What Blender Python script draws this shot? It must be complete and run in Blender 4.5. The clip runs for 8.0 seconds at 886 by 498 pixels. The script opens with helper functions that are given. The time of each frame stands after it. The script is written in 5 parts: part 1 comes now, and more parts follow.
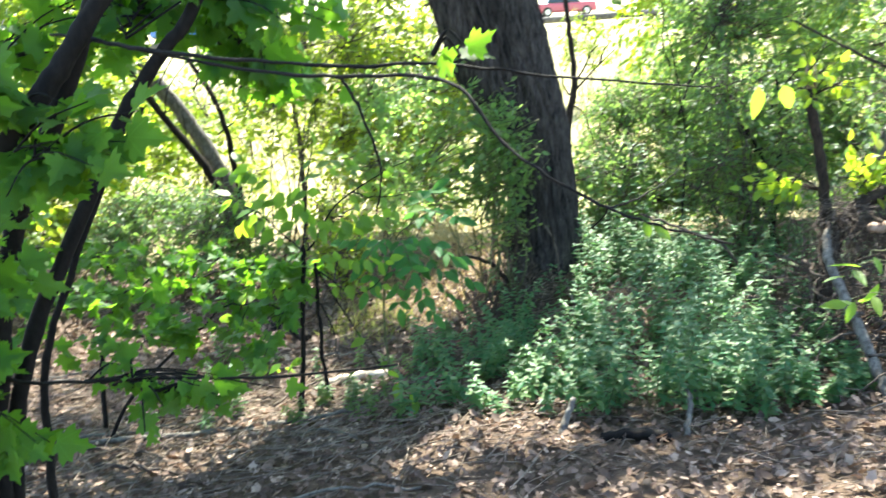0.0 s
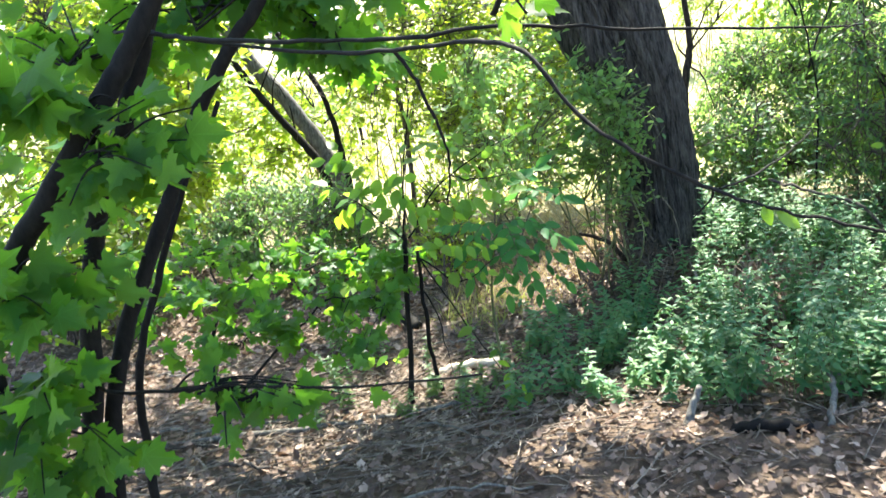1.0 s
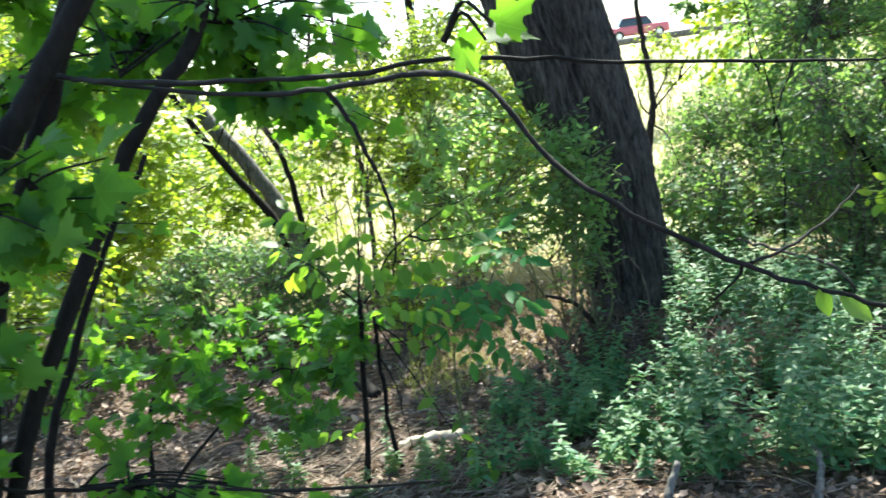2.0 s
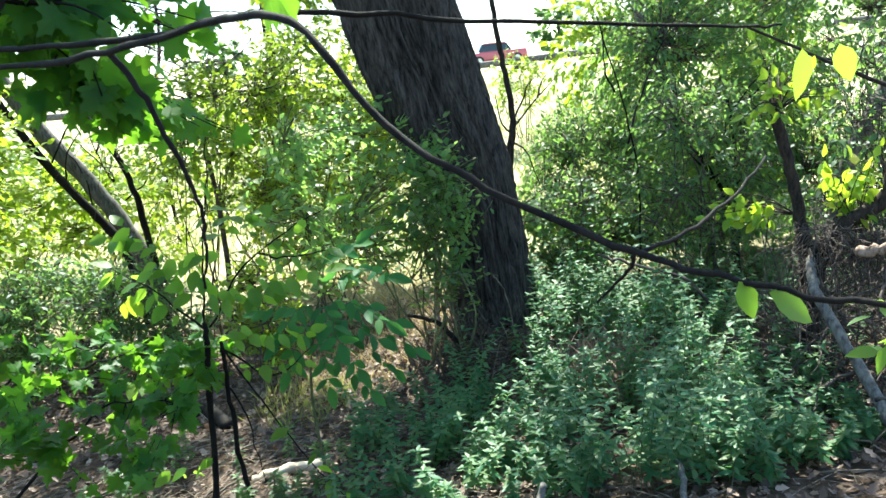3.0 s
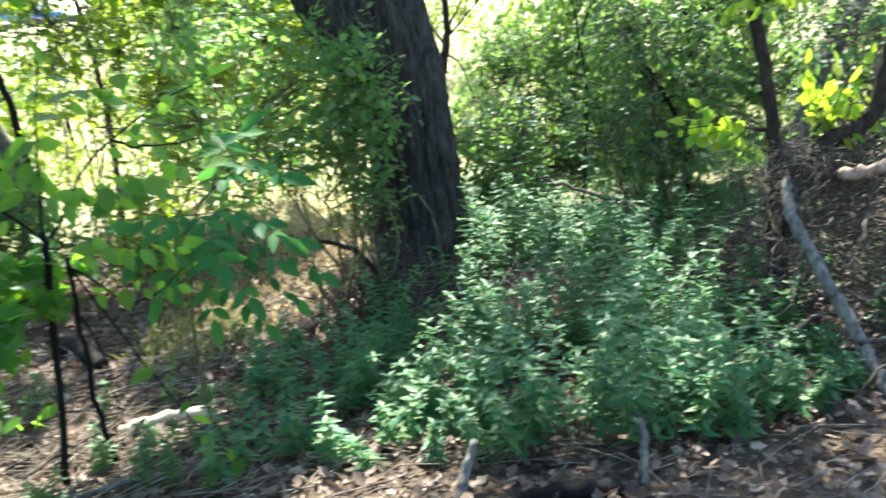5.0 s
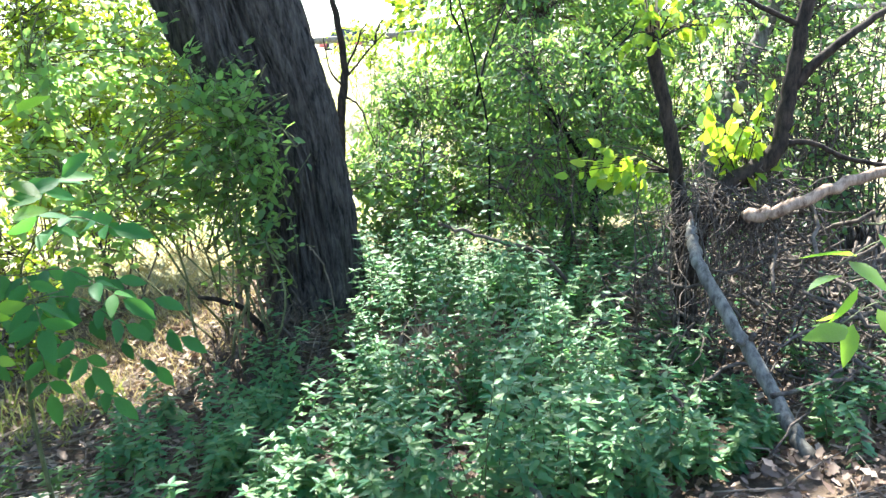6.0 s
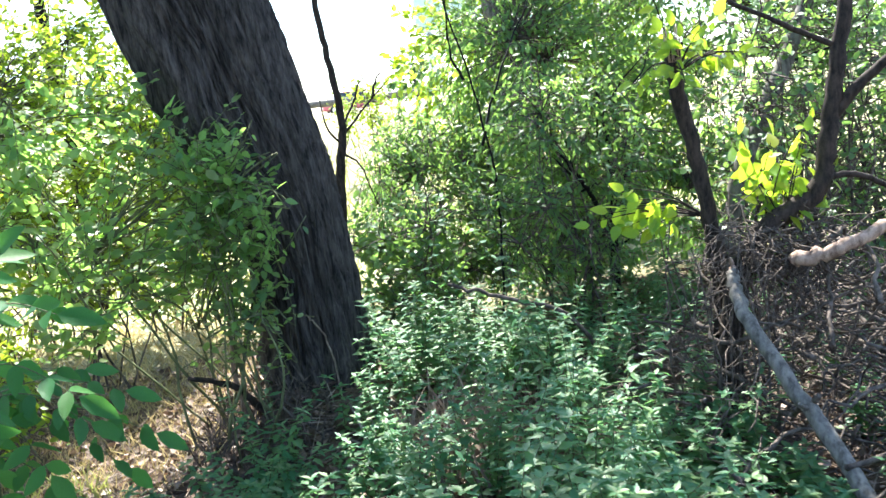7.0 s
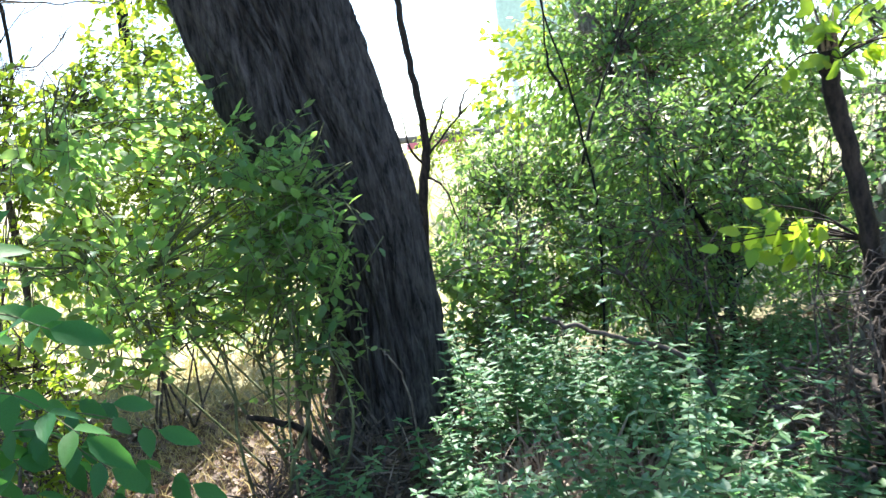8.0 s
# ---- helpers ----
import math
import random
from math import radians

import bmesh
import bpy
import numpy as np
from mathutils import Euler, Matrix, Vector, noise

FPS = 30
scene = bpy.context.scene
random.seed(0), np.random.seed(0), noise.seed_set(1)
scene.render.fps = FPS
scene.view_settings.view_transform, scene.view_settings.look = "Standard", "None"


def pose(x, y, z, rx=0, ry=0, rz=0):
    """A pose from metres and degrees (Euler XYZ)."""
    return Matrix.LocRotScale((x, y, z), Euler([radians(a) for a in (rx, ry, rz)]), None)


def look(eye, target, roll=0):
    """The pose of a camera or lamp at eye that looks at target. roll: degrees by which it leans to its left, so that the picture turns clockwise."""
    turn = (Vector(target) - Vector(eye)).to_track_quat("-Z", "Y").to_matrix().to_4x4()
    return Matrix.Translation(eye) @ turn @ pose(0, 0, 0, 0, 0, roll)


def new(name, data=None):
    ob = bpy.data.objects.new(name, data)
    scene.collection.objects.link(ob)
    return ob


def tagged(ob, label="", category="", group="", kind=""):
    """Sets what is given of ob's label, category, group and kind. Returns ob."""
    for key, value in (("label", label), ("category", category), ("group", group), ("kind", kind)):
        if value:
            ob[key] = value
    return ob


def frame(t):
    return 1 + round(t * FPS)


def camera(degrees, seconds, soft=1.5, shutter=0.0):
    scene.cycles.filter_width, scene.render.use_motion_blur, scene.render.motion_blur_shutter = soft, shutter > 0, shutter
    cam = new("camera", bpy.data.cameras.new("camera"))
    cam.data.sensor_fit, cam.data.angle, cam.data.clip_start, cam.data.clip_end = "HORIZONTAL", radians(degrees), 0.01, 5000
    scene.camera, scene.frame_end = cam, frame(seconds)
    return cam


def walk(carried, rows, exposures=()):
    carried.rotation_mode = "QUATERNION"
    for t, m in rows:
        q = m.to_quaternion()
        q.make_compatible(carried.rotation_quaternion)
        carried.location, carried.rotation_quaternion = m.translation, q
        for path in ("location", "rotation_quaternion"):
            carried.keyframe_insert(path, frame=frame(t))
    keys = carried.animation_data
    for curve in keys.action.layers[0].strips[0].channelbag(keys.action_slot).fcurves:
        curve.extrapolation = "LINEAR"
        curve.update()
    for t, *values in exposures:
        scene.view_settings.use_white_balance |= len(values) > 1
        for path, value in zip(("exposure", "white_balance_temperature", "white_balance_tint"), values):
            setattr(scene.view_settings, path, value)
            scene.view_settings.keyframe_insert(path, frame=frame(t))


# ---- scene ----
cam = camera(56.0, 8.0, soft=1.5, shutter=0.3)
PATH = [
    (0, (0.242, 0.238, 1.526), (0.144, 2.168, 1.009), -3.3),
    (0.5, (0.287, 0.355, 1.495), (-0.037, 2.239, 0.906), -3.9),
    (1, (0.296, 0.453, 1.494), (-0.091, 2.339, 0.953), -8.3),
    (1.5, (0.292, 0.595, 1.474), (-0.084, 2.517, 1.064), -8.4),
    (2, (0.278, 0.697, 1.453), (-0.012, 2.631, 1.035), -7.8),
    (2.2, (0.276, 0.741, 1.438), (0.099, 2.696, 1.055), -7.0),
    (3.3, (0.318, 0.935, 1.344), (0.36, 2.89, 0.928), -6.6),
    (3.5, (0.333, 0.986, 1.303), (0.373, 2.94, 0.881), -6.6),
    (4, (0.319, 1.185, 1.247), (0.359, 3.138, 0.821), -5.4),
    (4.5, (0.347, 1.334, 1.146), (0.379, 3.287, 0.715), -5.9),
    (5, (0.341, 1.515, 1.102), (0.532, 3.428, 0.552), -3.9),
    (5.2, (0.349, 1.556, 1.1), (0.678, 3.469, 0.619), -2.6),
    (6.3, (0.572, 1.907, 1.014), (0.954, 3.822, 0.584), -3.8),
    (6.5, (0.574, 1.983, 1.007), (0.953, 3.917, 0.666), -3.9),
    (7, (0.608, 2.14, 0.984), (0.978, 4.079, 0.664), -6.7),
    (7.5, (0.618, 2.356, 0.887), (0.898, 4.324, 0.67), -6.6),
    (8, (0.633, 2.611, 0.853), (0.826, 4.592, 0.654), -6.3),
]
# seconds, stops, kelvin, tint
EXPOSURES = [(0.0, 2.77, 6580, 3), (1.1, 2.8, 6500, 4), (1.6, 2.35, 6350, 1), (3.5, 2.19, 6100, -2), (4.6, 2.26, 6100, -1), (5.1, 2.57, 6200, -1), (6.4, 2.9, 6150, 7), (7.2, 2.56, 6100, 8), (8.0, 2.42, 6050, 9)]
walk(cam, [(t, look(eye, target, roll)) for t, eye, target, roll in PATH], exposures=EXPOSURES)

# ---- light ----
SUN_WAY = Vector((0.02, 0.56, 0.84)).normalized()      # towards the sun
world = bpy.data.worlds.new("sky")
scene.world = world
world.use_nodes = True
wn = world.node_tree.nodes
sky = wn.new("ShaderNodeTexSky")
sky.sky_type = "NISHITA"
sky.sun_disc = False
sky.sun_elevation = math.asin(SUN_WAY.z)
sky.sun_rotation = math.atan2(SUN_WAY.x, SUN_WAY.y)
wn["Background"].inputs["Strength"].default_value = 0.115
world.node_tree.links.new(sky.outputs[0], wn["Background"].inputs["Color"])
sun = new("sun", bpy.data.lights.new("sun", "SUN"))
sun.data.energy, sun.data.angle, sun.data.color = 5.0, radians(0.5), (1.0, 0.93, 0.82)
sun.matrix_world = look(SUN_WAY * 60, (0, 0, 0))


# ---- materials ----
def nodes_of(name):
    m = bpy.data.materials.new(name)
    m.use_nodes = True
    nt = m.node_tree
    return m, nt, nt.nodes["Principled BSDF"]


def ramp_of(nt, stops):
    r = nt.nodes.new("ShaderNodeValToRGB")
    while len(r.color_ramp.elements) < len(stops):
        r.color_ramp.elements.new(0.5)
    for e, (p, c) in zip(r.color_ramp.elements, stops):
        e.position, e.color = p, (*c, 1)
    return r


def noise_of(nt, scale, detail=4, stretch=(1, 1, 1), rough=0.6, lean=0.0):
    co = nt.nodes.new("ShaderNodeTexCoord")
    mp = nt.nodes.new("ShaderNodeMapping")
    mp.inputs["Scale"].default_value = stretch
    mp.inputs["Rotation"].default_value = (0, lean, 0)
    n = nt.nodes.new("ShaderNodeTexNoise")
    n.inputs["Scale"].default_value, n.inputs["Detail"].default_value, n.inputs["Roughness"].default_value = scale, detail, rough
    nt.links.new(co.outputs["Object"], mp.inputs[0])
    nt.links.new(mp.outputs[0], n.inputs["Vector"])
    return n


def bump_of(nt, bsdf, height, strength, distance):
    b = nt.nodes.new("ShaderNodeBump")
    b.inputs["Strength"].default_value, b.inputs["Distance"].default_value = strength, distance
    nt.links.new(height, b.inputs["Height"])
    nt.links.new(b.outputs[0], bsdf.inputs["Normal"])


def leaf_material(name, colours, glow, through_part=0.5, rough=0.42, single=False, vein=30, gloss=0.45, palmate=False):
    """Leaf: colours over the leaves by chance, light let through in the colour glow."""
    m, nt, p = nodes_of(name)
    if single:
        chance = nt.nodes.new("ShaderNodeObjectInfo").outputs["Random"]
    else:
        chance = nt.nodes.new("ShaderNodeNewGeometry").outputs["Random Per Island"]
    n = len(colours)
    r = ramp_of(nt, [(i / max(1, n - 1), c) for i, c in enumerate(colours)])
    nt.links.new(chance, r.inputs[0])
    sp = noise_of(nt, vein, 3)
    mx = nt.nodes.new("ShaderNodeMix")
    mx.data_type, mx.blend_type = "RGBA", "MULTIPLY"
    mx.inputs[0].default_value = 0.55
    rr = ramp_of(nt, [(0.25, (0.45, 0.45, 0.4)), (0.6, (1, 1, 1))])
    nt.links.new(sp.outputs[0], rr.inputs[0])
    nt.links.new(r.outputs[0], mx.inputs[6])
    nt.links.new(rr.outputs[0], mx.inputs[7])
    if palmate:
        # five ribs that spread from the foot of the leaf
        def calc(op, a, b=None):
            q = nt.nodes.new("ShaderNodeMath")
            q.operation = op
            for slot, v in enumerate((a, b)):
                if v is None:
                    continue
                if isinstance(v, (int, float)):
                    q.inputs[slot].default_value = v
                else:
                    nt.links.new(v, q.inputs[slot])
            return q.outputs[0]
        tc = nt.nodes.new("ShaderNodeTexCoord")
        xyz = nt.nodes.new("ShaderNodeSeparateXYZ")
        nt.links.new(tc.outputs["Object"], xyz.inputs[0])
        yy = calc("ADD", xyz.outputs[1], -0.03)
        turn = calc("DIVIDE", calc("ARCTAN2", xyz.outputs[0], yy), 0.72)
        off = calc("ABSOLUTE", calc("SUBTRACT", turn, calc("ROUND", turn)))
        far = calc("SQRT", calc("ADD", calc("MULTIPLY", xyz.outputs[0], xyz.outputs[0]), calc("MULTIPLY", yy, yy)))
        rib = ramp_of(nt, [(0.0, (1.7, 1.6, 1.5)), (0.018, (1.5, 1.4, 1.4)), (0.03, (0.9, 0.9, 0.9)), (0.12, (1, 1, 1))])
        nt.links.new(calc("MULTIPLY", off, far), rib.inputs[0])
        ribbed = nt.nodes.new("ShaderNodeMix")
        ribbed.data_type, ribbed.blend_type = "RGBA", "MULTIPLY"
        ribbed.inputs[0].default_value = 0.8
        nt.links.new(mx.outputs[2], ribbed.inputs[6])
        nt.links.new(rib.outputs[0], ribbed.inputs[7])
        mx = ribbed
    nt.links.new(mx.outputs[2], p.inputs["Base Color"])
    p.inputs["Roughness"].default_value = rough
    p.inputs["Specular IOR Level"].default_value = gloss
    bump_of(nt, p, sp.outputs[0], 0.25, 0.004)
    t = nt.nodes.new("ShaderNodeBsdfTranslucent")
    g = nt.nodes.new("ShaderNodeMix")
    g.data_type, g.blend_type = "RGBA", "MIX"
    g.inputs[0].default_value = 0.65
    g.inputs[7].default_value = (*glow, 1)
    nt.links.new(mx.outputs[2], g.inputs[6])
    nt.links.new(g.outputs[2], t.inputs["Color"])
    s = nt.nodes.new("ShaderNodeMixShader")
    s.inputs[0].default_value = through_part
    nt.links.new(p.outputs[0], s.inputs[1])
    nt.links.new(t.outputs[0], s.inputs[2])
    nt.links.new(s.outputs[0], nt.nodes["Material Output"].inputs["Surface"])
    return m


def wood_material(name, dark, light, scale, stretch, rough=0.85, bump=0.6, distance=0.01, lean=0.0):
    m, nt, p = nodes_of(name)
    n = noise_of(nt, scale, 6, stretch, 0.7, lean)
    big = noise_of(nt, scale * 0.12, 3, (1, 1, 1))
    r = ramp_of(nt, [(0.36, dark), (0.62, light)])
    nt.links.new(n.outputs[0], r.inputs[0])
    mx = nt.nodes.new("ShaderNodeMix")
    mx.data_type, mx.blend_type = "RGBA", "MULTIPLY"
    mx.inputs[0].default_value = 0.6
    r2 = ramp_of(nt, [(0.3, (0.5, 0.5, 0.5)), (0.7, (1.1, 1.08, 1.05))])
    nt.links.new(big.outputs[0], r2.inputs[0])
    nt.links.new(r.outputs[0], mx.inputs[6])
    nt.links.new(r2.outputs[0], mx.inputs[7])
    nt.links.new(mx.outputs[2], p.inputs["Base Color"])
    p.inputs["Roughness"].default_value = rough
    p.inputs["Specular IOR Level"].default_value = 0.2
    bump_of(nt, p, n.outputs[0], bump, distance)
    return m


def plain_material(name, colour, rough=0.5, metal=0.0, grain=0.15):
    m, nt, p = nodes_of(name)
    n = noise_of(nt, 9, 5)
    r = ramp_of(nt, [(0.3, tuple(c * (1 - grain) for c in colour)), (0.7, tuple(min(1, c * (1 + grain)) for c in colour))])
    nt.links.new(n.outputs[0], r.inputs[0])
    nt.links.new(r.outputs[0], p.inputs["Base Color"])
    p.inputs["Roughness"].default_value, p.inputs["Metallic"].default_value = rough, metal
    return m


BARK = wood_material("furrowed_bark", (0.008, 0.0072, 0.007), (0.092, 0.08, 0.074), 40, (1, 1, 0.17), 0.92, 1.0, 0.022, 0.2)
BROWN_BARK = wood_material("brown_stem_bark", (0.008, 0.006, 0.005), (0.048, 0.035, 0.028), 60, (1, 1, 0.3), 0.85, 0.6, 0.005)
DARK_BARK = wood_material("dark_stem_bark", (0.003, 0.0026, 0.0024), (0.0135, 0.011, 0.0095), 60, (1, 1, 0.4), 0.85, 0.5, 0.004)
GREY_WOOD = wood_material("weathered_grey_wood", (0.055, 0.05, 0.046), (0.19, 0.178, 0.16), 45, (1, 1, 0.25), 0.8, 0.5, 0.004)
PALE_WOOD = wood_material("pale_barkless_wood", (0.32, 0.26, 0.19), (0.62, 0.55, 0.45), 40, (0.3, 1, 1), 0.75, 0.4, 0.004)
RED_WOOD = wood_material("torn_red_wood", (0.12, 0.075, 0.055), (0.42, 0.30, 0.23), 50, (1, 1, 0.2), 0.8, 0.8, 0.008)
TWIG = wood_material("dead_twigs", (0.025, 0.02, 0.017), (0.15, 0.122, 0.104), 30, (1, 1, 1), 0.9, 0.4, 0.003)
STRAW_TWIG = wood_material("pale_dry_twigs", (0.06, 0.046, 0.036), (0.32, 0.26, 0.21), 8, (1, 1, 1), 0.9, 0.2, 0.002)
GREEN_STEM = wood_material("green_stem", (0.05, 0.06, 0.025), (0.16, 0.17, 0.08), 40, (1, 1, 0.4), 0.7, 0.3, 0.002)

MAPLE_TONES = [(0.012, 0.06, 0.012), (0.022, 0.095, 0.016), (0.055, 0.155, 0.022)]
MAPLE = leaf_material("maple_leaf", MAPLE_TONES, (0.30, 0.62, 0.03), 0.52, 0.5, True, 30, 0.25, palmate=True)
MAPLE_MASS = leaf_material("maple_foliage", MAPLE_TONES, (0.30, 0.62, 0.03), 0.52, 0.5, False, 30, 0.25)
OVAL = leaf_material("oval_leaf", [(0.05, 0.14, 0.03), (0.08, 0.19, 0.035), (0.13, 0.23, 0.04)], (0.42, 0.70, 0.05), 0.62, 0.42, True)
ASH = leaf_material("ash_leaflet", [(0.022, 0.095, 0.035), (0.034, 0.125, 0.042), (0.06, 0.16, 0.045)], (0.17, 0.46, 0.06), 0.46, 0.5, True, 30, 0.15)
LIME = leaf_material("lime_green_leaf", [(0.09, 0.22, 0.03), (0.13, 0.27, 0.03), (0.30, 0.33, 0.03)], (0.55, 0.73, 0.04), 0.6, 0.45, True)
ELDER = leaf_material("shrub_leaf", [(0.05, 0.14, 0.07), (0.08, 0.18, 0.09), (0.14, 0.22, 0.09), (0.22, 0.27, 0.14)], (0.42, 0.68, 0.11), 0.66, 0.42, False, 30, 0.5)
# sunlit look put into the colour: yellower and brighter than THICKET
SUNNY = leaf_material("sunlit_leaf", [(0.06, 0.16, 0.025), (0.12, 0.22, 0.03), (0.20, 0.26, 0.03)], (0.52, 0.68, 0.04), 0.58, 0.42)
HERB = leaf_material("herb_leaf", [(0.034, 0.12, 0.062), (0.052, 0.165, 0.08), (0.09, 0.20, 0.088), (0.13, 0.22, 0.08), (0.17, 0.24, 0.125)], (0.22, 0.48, 0.12), 0.45, 0.48, False, 30, 0.34)
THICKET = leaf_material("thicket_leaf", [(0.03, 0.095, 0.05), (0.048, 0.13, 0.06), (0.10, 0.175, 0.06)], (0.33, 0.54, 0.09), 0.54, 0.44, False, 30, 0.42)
CANOPY = leaf_material("canopy_leaf", [(0.03, 0.08, 0.025), (0.05, 0.12, 0.03)], (0.2, 0.4, 0.03), 0.38, 0.45)
LITTER = leaf_material("dead_leaf", [(0.03, 0.019, 0.014), (0.10, 0.064, 0.047), (0.22, 0.15, 0.115), (0.055, 0.032, 0.022), (0.16, 0.10, 0.072), (0.42, 0.32, 0.26)], (0.3, 0.18, 0.11), 0.15, 0.7)
STRAW = leaf_material("dry_grass", [(0.30, 0.22, 0.11), (0.46, 0.36, 0.20), (0.36, 0.32, 0.14)], (0.5, 0.4, 0.18), 0.35, 0.6)
MEADOW = leaf_material("meadow_grass", [(0.12, 0.17, 0.04), (0.22, 0.24, 0.07), (0.36, 0.32, 0.13)], (0.45, 0.48, 0.12), 0.4, 0.55)


# ---- building helpers ----
def smoothstep(a, b, v):
    v = np.clip((np.asarray(v, float) - a) / (b - a), 0, 1)
    return v * v * (3 - 2 * v)


def height(x, y):
    """Ground: a bank down into the hollow, a mound round the big tree, a rise to the car park beyond."""
    x, y = np.asarray(x, float), np.asarray(y, float)
    h = -0.5 + 0.06 * np.logaddexp(0, np.clip((5.0 - y) / 0.4, -60, 20)) + 1.75 * smoothstep(8.5, 21.0, y) + 0.6 * smoothstep(21, 90, y)
    h = h + 0.31 * np.exp(-((x - 0.65) ** 2 + (y - 6.45) ** 2) / 0.55)
    h = h + 0.10 * smoothstep(1.6, 3.4, x) * smoothstep(3.5, 5.5, y)
    h = h + 0.025 * np.sin(2.3 * x + 0.7) * np.sin(1.9 * y + 0.4) + 0.012 * np.sin(6.1 * x) * np.sin(5.3 * y + 1)
    return h


def mesh_np(name, verts, faces, smooth=True):
    """A mesh from an array of places and an array of faces that all have as many corners."""
    verts, faces = np.asarray(verts, np.float32), np.asarray(faces, np.int32)
    me = bpy.data.meshes.new(name)
    k = faces.shape[1]
    me.vertices.add(len(verts))
    me.vertices.foreach_set("co", verts.ravel())
    me.loops.add(faces.size)
    me.loops.foreach_set("vertex_index", faces.ravel())
    me.polygons.add(len(faces))
    me.polygons.foreach_set("loop_start", np.arange(0, faces.size, k, dtype=np.int32))
    me.polygons.foreach_set("use_smooth", np.full(len(faces), smooth))
    me.update(calc_edges=True)
    me.validate()
    return me


def thing(name, at, label, category, group="", kind=""):
    ob = new(name)
    ob.empty_display_size = 0.1
    ob.location = at
    return tagged(ob, label, category, group, kind)


def part(name, me, material, parent, label="", kind="", m=None):
    """One mesh object, its mesh in world metres (or placed by m), under a thing or a part."""
    ob = new(name, me)
    if material and not me.materials:
        me.materials.append(material)
    if m is not None:
        ob.matrix_basis = m
    if parent:
        ob.parent = parent
        at = parent.location if parent.type == "EMPTY" else (parent.parent.location if parent.parent else Vector())
        ob.matrix_parent_inverse = Matrix.Translation(-Vector(at)) if parent.type == "EMPTY" else Matrix()
    return tagged(ob, label, kind=kind)


def spline(points, steps=6):
    p = np.asarray(points, float)
    if len(p) < 3:
        t = np.linspace(0, 1, steps + 1)[:, None]
        return p[0] * (1 - t) + p[-1] * t
    q = np.vstack([2 * p[0] - p[1], p, 2 * p[-1] - p[-2]])
    out = []
    for i in range(len(p) - 1):
        a, b, c, d = q[i:i + 4]
        for t in np.linspace(0, 1, steps, endpoint=False):
            out.append(0.5 * (2 * b + (c - a) * t + (2 * a - 5 * b + 4 * c - d) * t * t + (3 * b - a - 3 * c + d) * t ** 3))
    out.append(p[-1])
    return np.array(out)


class Tubes:
    """Collects tapered, slightly uneven round stems into one mesh."""

    def __init__(self, seed=0):
        self.v, self.f, self.n, self.rng = [], [], 0, np.random.default_rng(seed)

    def add(self, points, r0, r1, sides=6, steps=5, wobble=0.0, knots=0.0):
        c = spline(points, steps)
        n = len(c)
        if wobble:
            c[1:-1] += self.rng.normal(0, wobble, (n - 2, 3))
        t = np.gradient(c, axis=0)
        t /= np.linalg.norm(t, axis=1)[:, None] + 1e-9
        ref = np.array((0.0, 0, 1)) if abs(t[0, 2]) < 0.8 else np.array((1.0, 0, 0))
        u = np.cross(t, ref)
        u /= np.linalg.norm(u, axis=1)[:, None] + 1e-9
        w = np.cross(t, u)
        r = np.linspace(r0, r1, n)
        if knots:
            r = r * (1 + self.rng.normal(0, knots, n))
        a = np.linspace(0, 2 * np.pi, sides, endpoint=False)
        ring = c[:, None] + r[:, None, None] * (np.cos(a)[None, :, None] * u[:, None] + np.sin(a)[None, :, None] * w[:, None])
        self.v.append(ring.reshape(-1, 3))
        self.v.append(c[[0, -1]])
        i = np.arange(n - 1)[:, None] * sides + np.arange(sides)[None]
        j = np.arange(n - 1)[:, None] * sides + (np.arange(sides)[None] + 1) % sides
        self.f.append((np.stack([i, j, j + sides, i + sides], -1).reshape(-1, 4)) + self.n)
        k = np.arange(sides)
        e = self.n + n * sides
        top = self.n + (n - 1) * sides
        self.f.append(np.stack([k * 0 + e, (k + 1) % sides + self.n, k + self.n, k * 0 + e], -1)[:, [0, 1, 2, 2]])
        self.f.append(np.stack([k * 0 + e + 1, k + top, (k + 1) % sides + top, (k + 1) % sides + top], -1))
        self.n += n * sides + 2
        return c

    def parts(self, name, material, parent):
        """Every stem added becomes a part of its own."""
        for k in range(0, len(self.v), 2):
            one = Tubes()
            one.v = self.v[k:k + 2]
            shift = min(int(f.min()) for f in self.f[k // 2 * 3:k // 2 * 3 + 3])
            one.f = [f - shift for f in self.f[k // 2 * 3:k // 2 * 3 + 3]]
            part(name, one.mesh(name), material, parent)

    def mesh(self, name):
        v, f = np.vstack(self.v), np.vstack(self.f)
        tri = np.vstack([f[:, [0, 1, 2]], f[:, [0, 2, 3]]])
        tri = tri[(tri[:, 0] != tri[:, 1]) & (tri[:, 1] != tri[:, 2]) & (tri[:, 0] != tri[:, 2])]
        return mesh_np(name, v, tri)


def stem_mesh(name, points, r0, r1, sides=8, steps=6, wobble=0.0, knots=0.05, seed=0):
    t = Tubes(seed)
    t.add(points, r0, r1, sides, steps, wobble, knots)
    return t.mesh(name)


def leaf_template(outline, centre, fold=0.12, droop=0.18):
    """Half an outline from the stalk to the tip gives a folded, drooping leaf of length 1 along y."""
    right = [(x, y) for x, y in outline]
    left = [(-x, y) for x, y in outline[-2:0:-1]]
    pts = right + left
    v = [(x, y, fold * abs(x) - droop * y * y) for x, y in pts] + [(0, centre, -droop * centre * centre - 0.01)]
    c = len(pts)
    f = [(c, i, (i + 1) % c) for i in range(c)]
    return np.array(v), np.array(f)


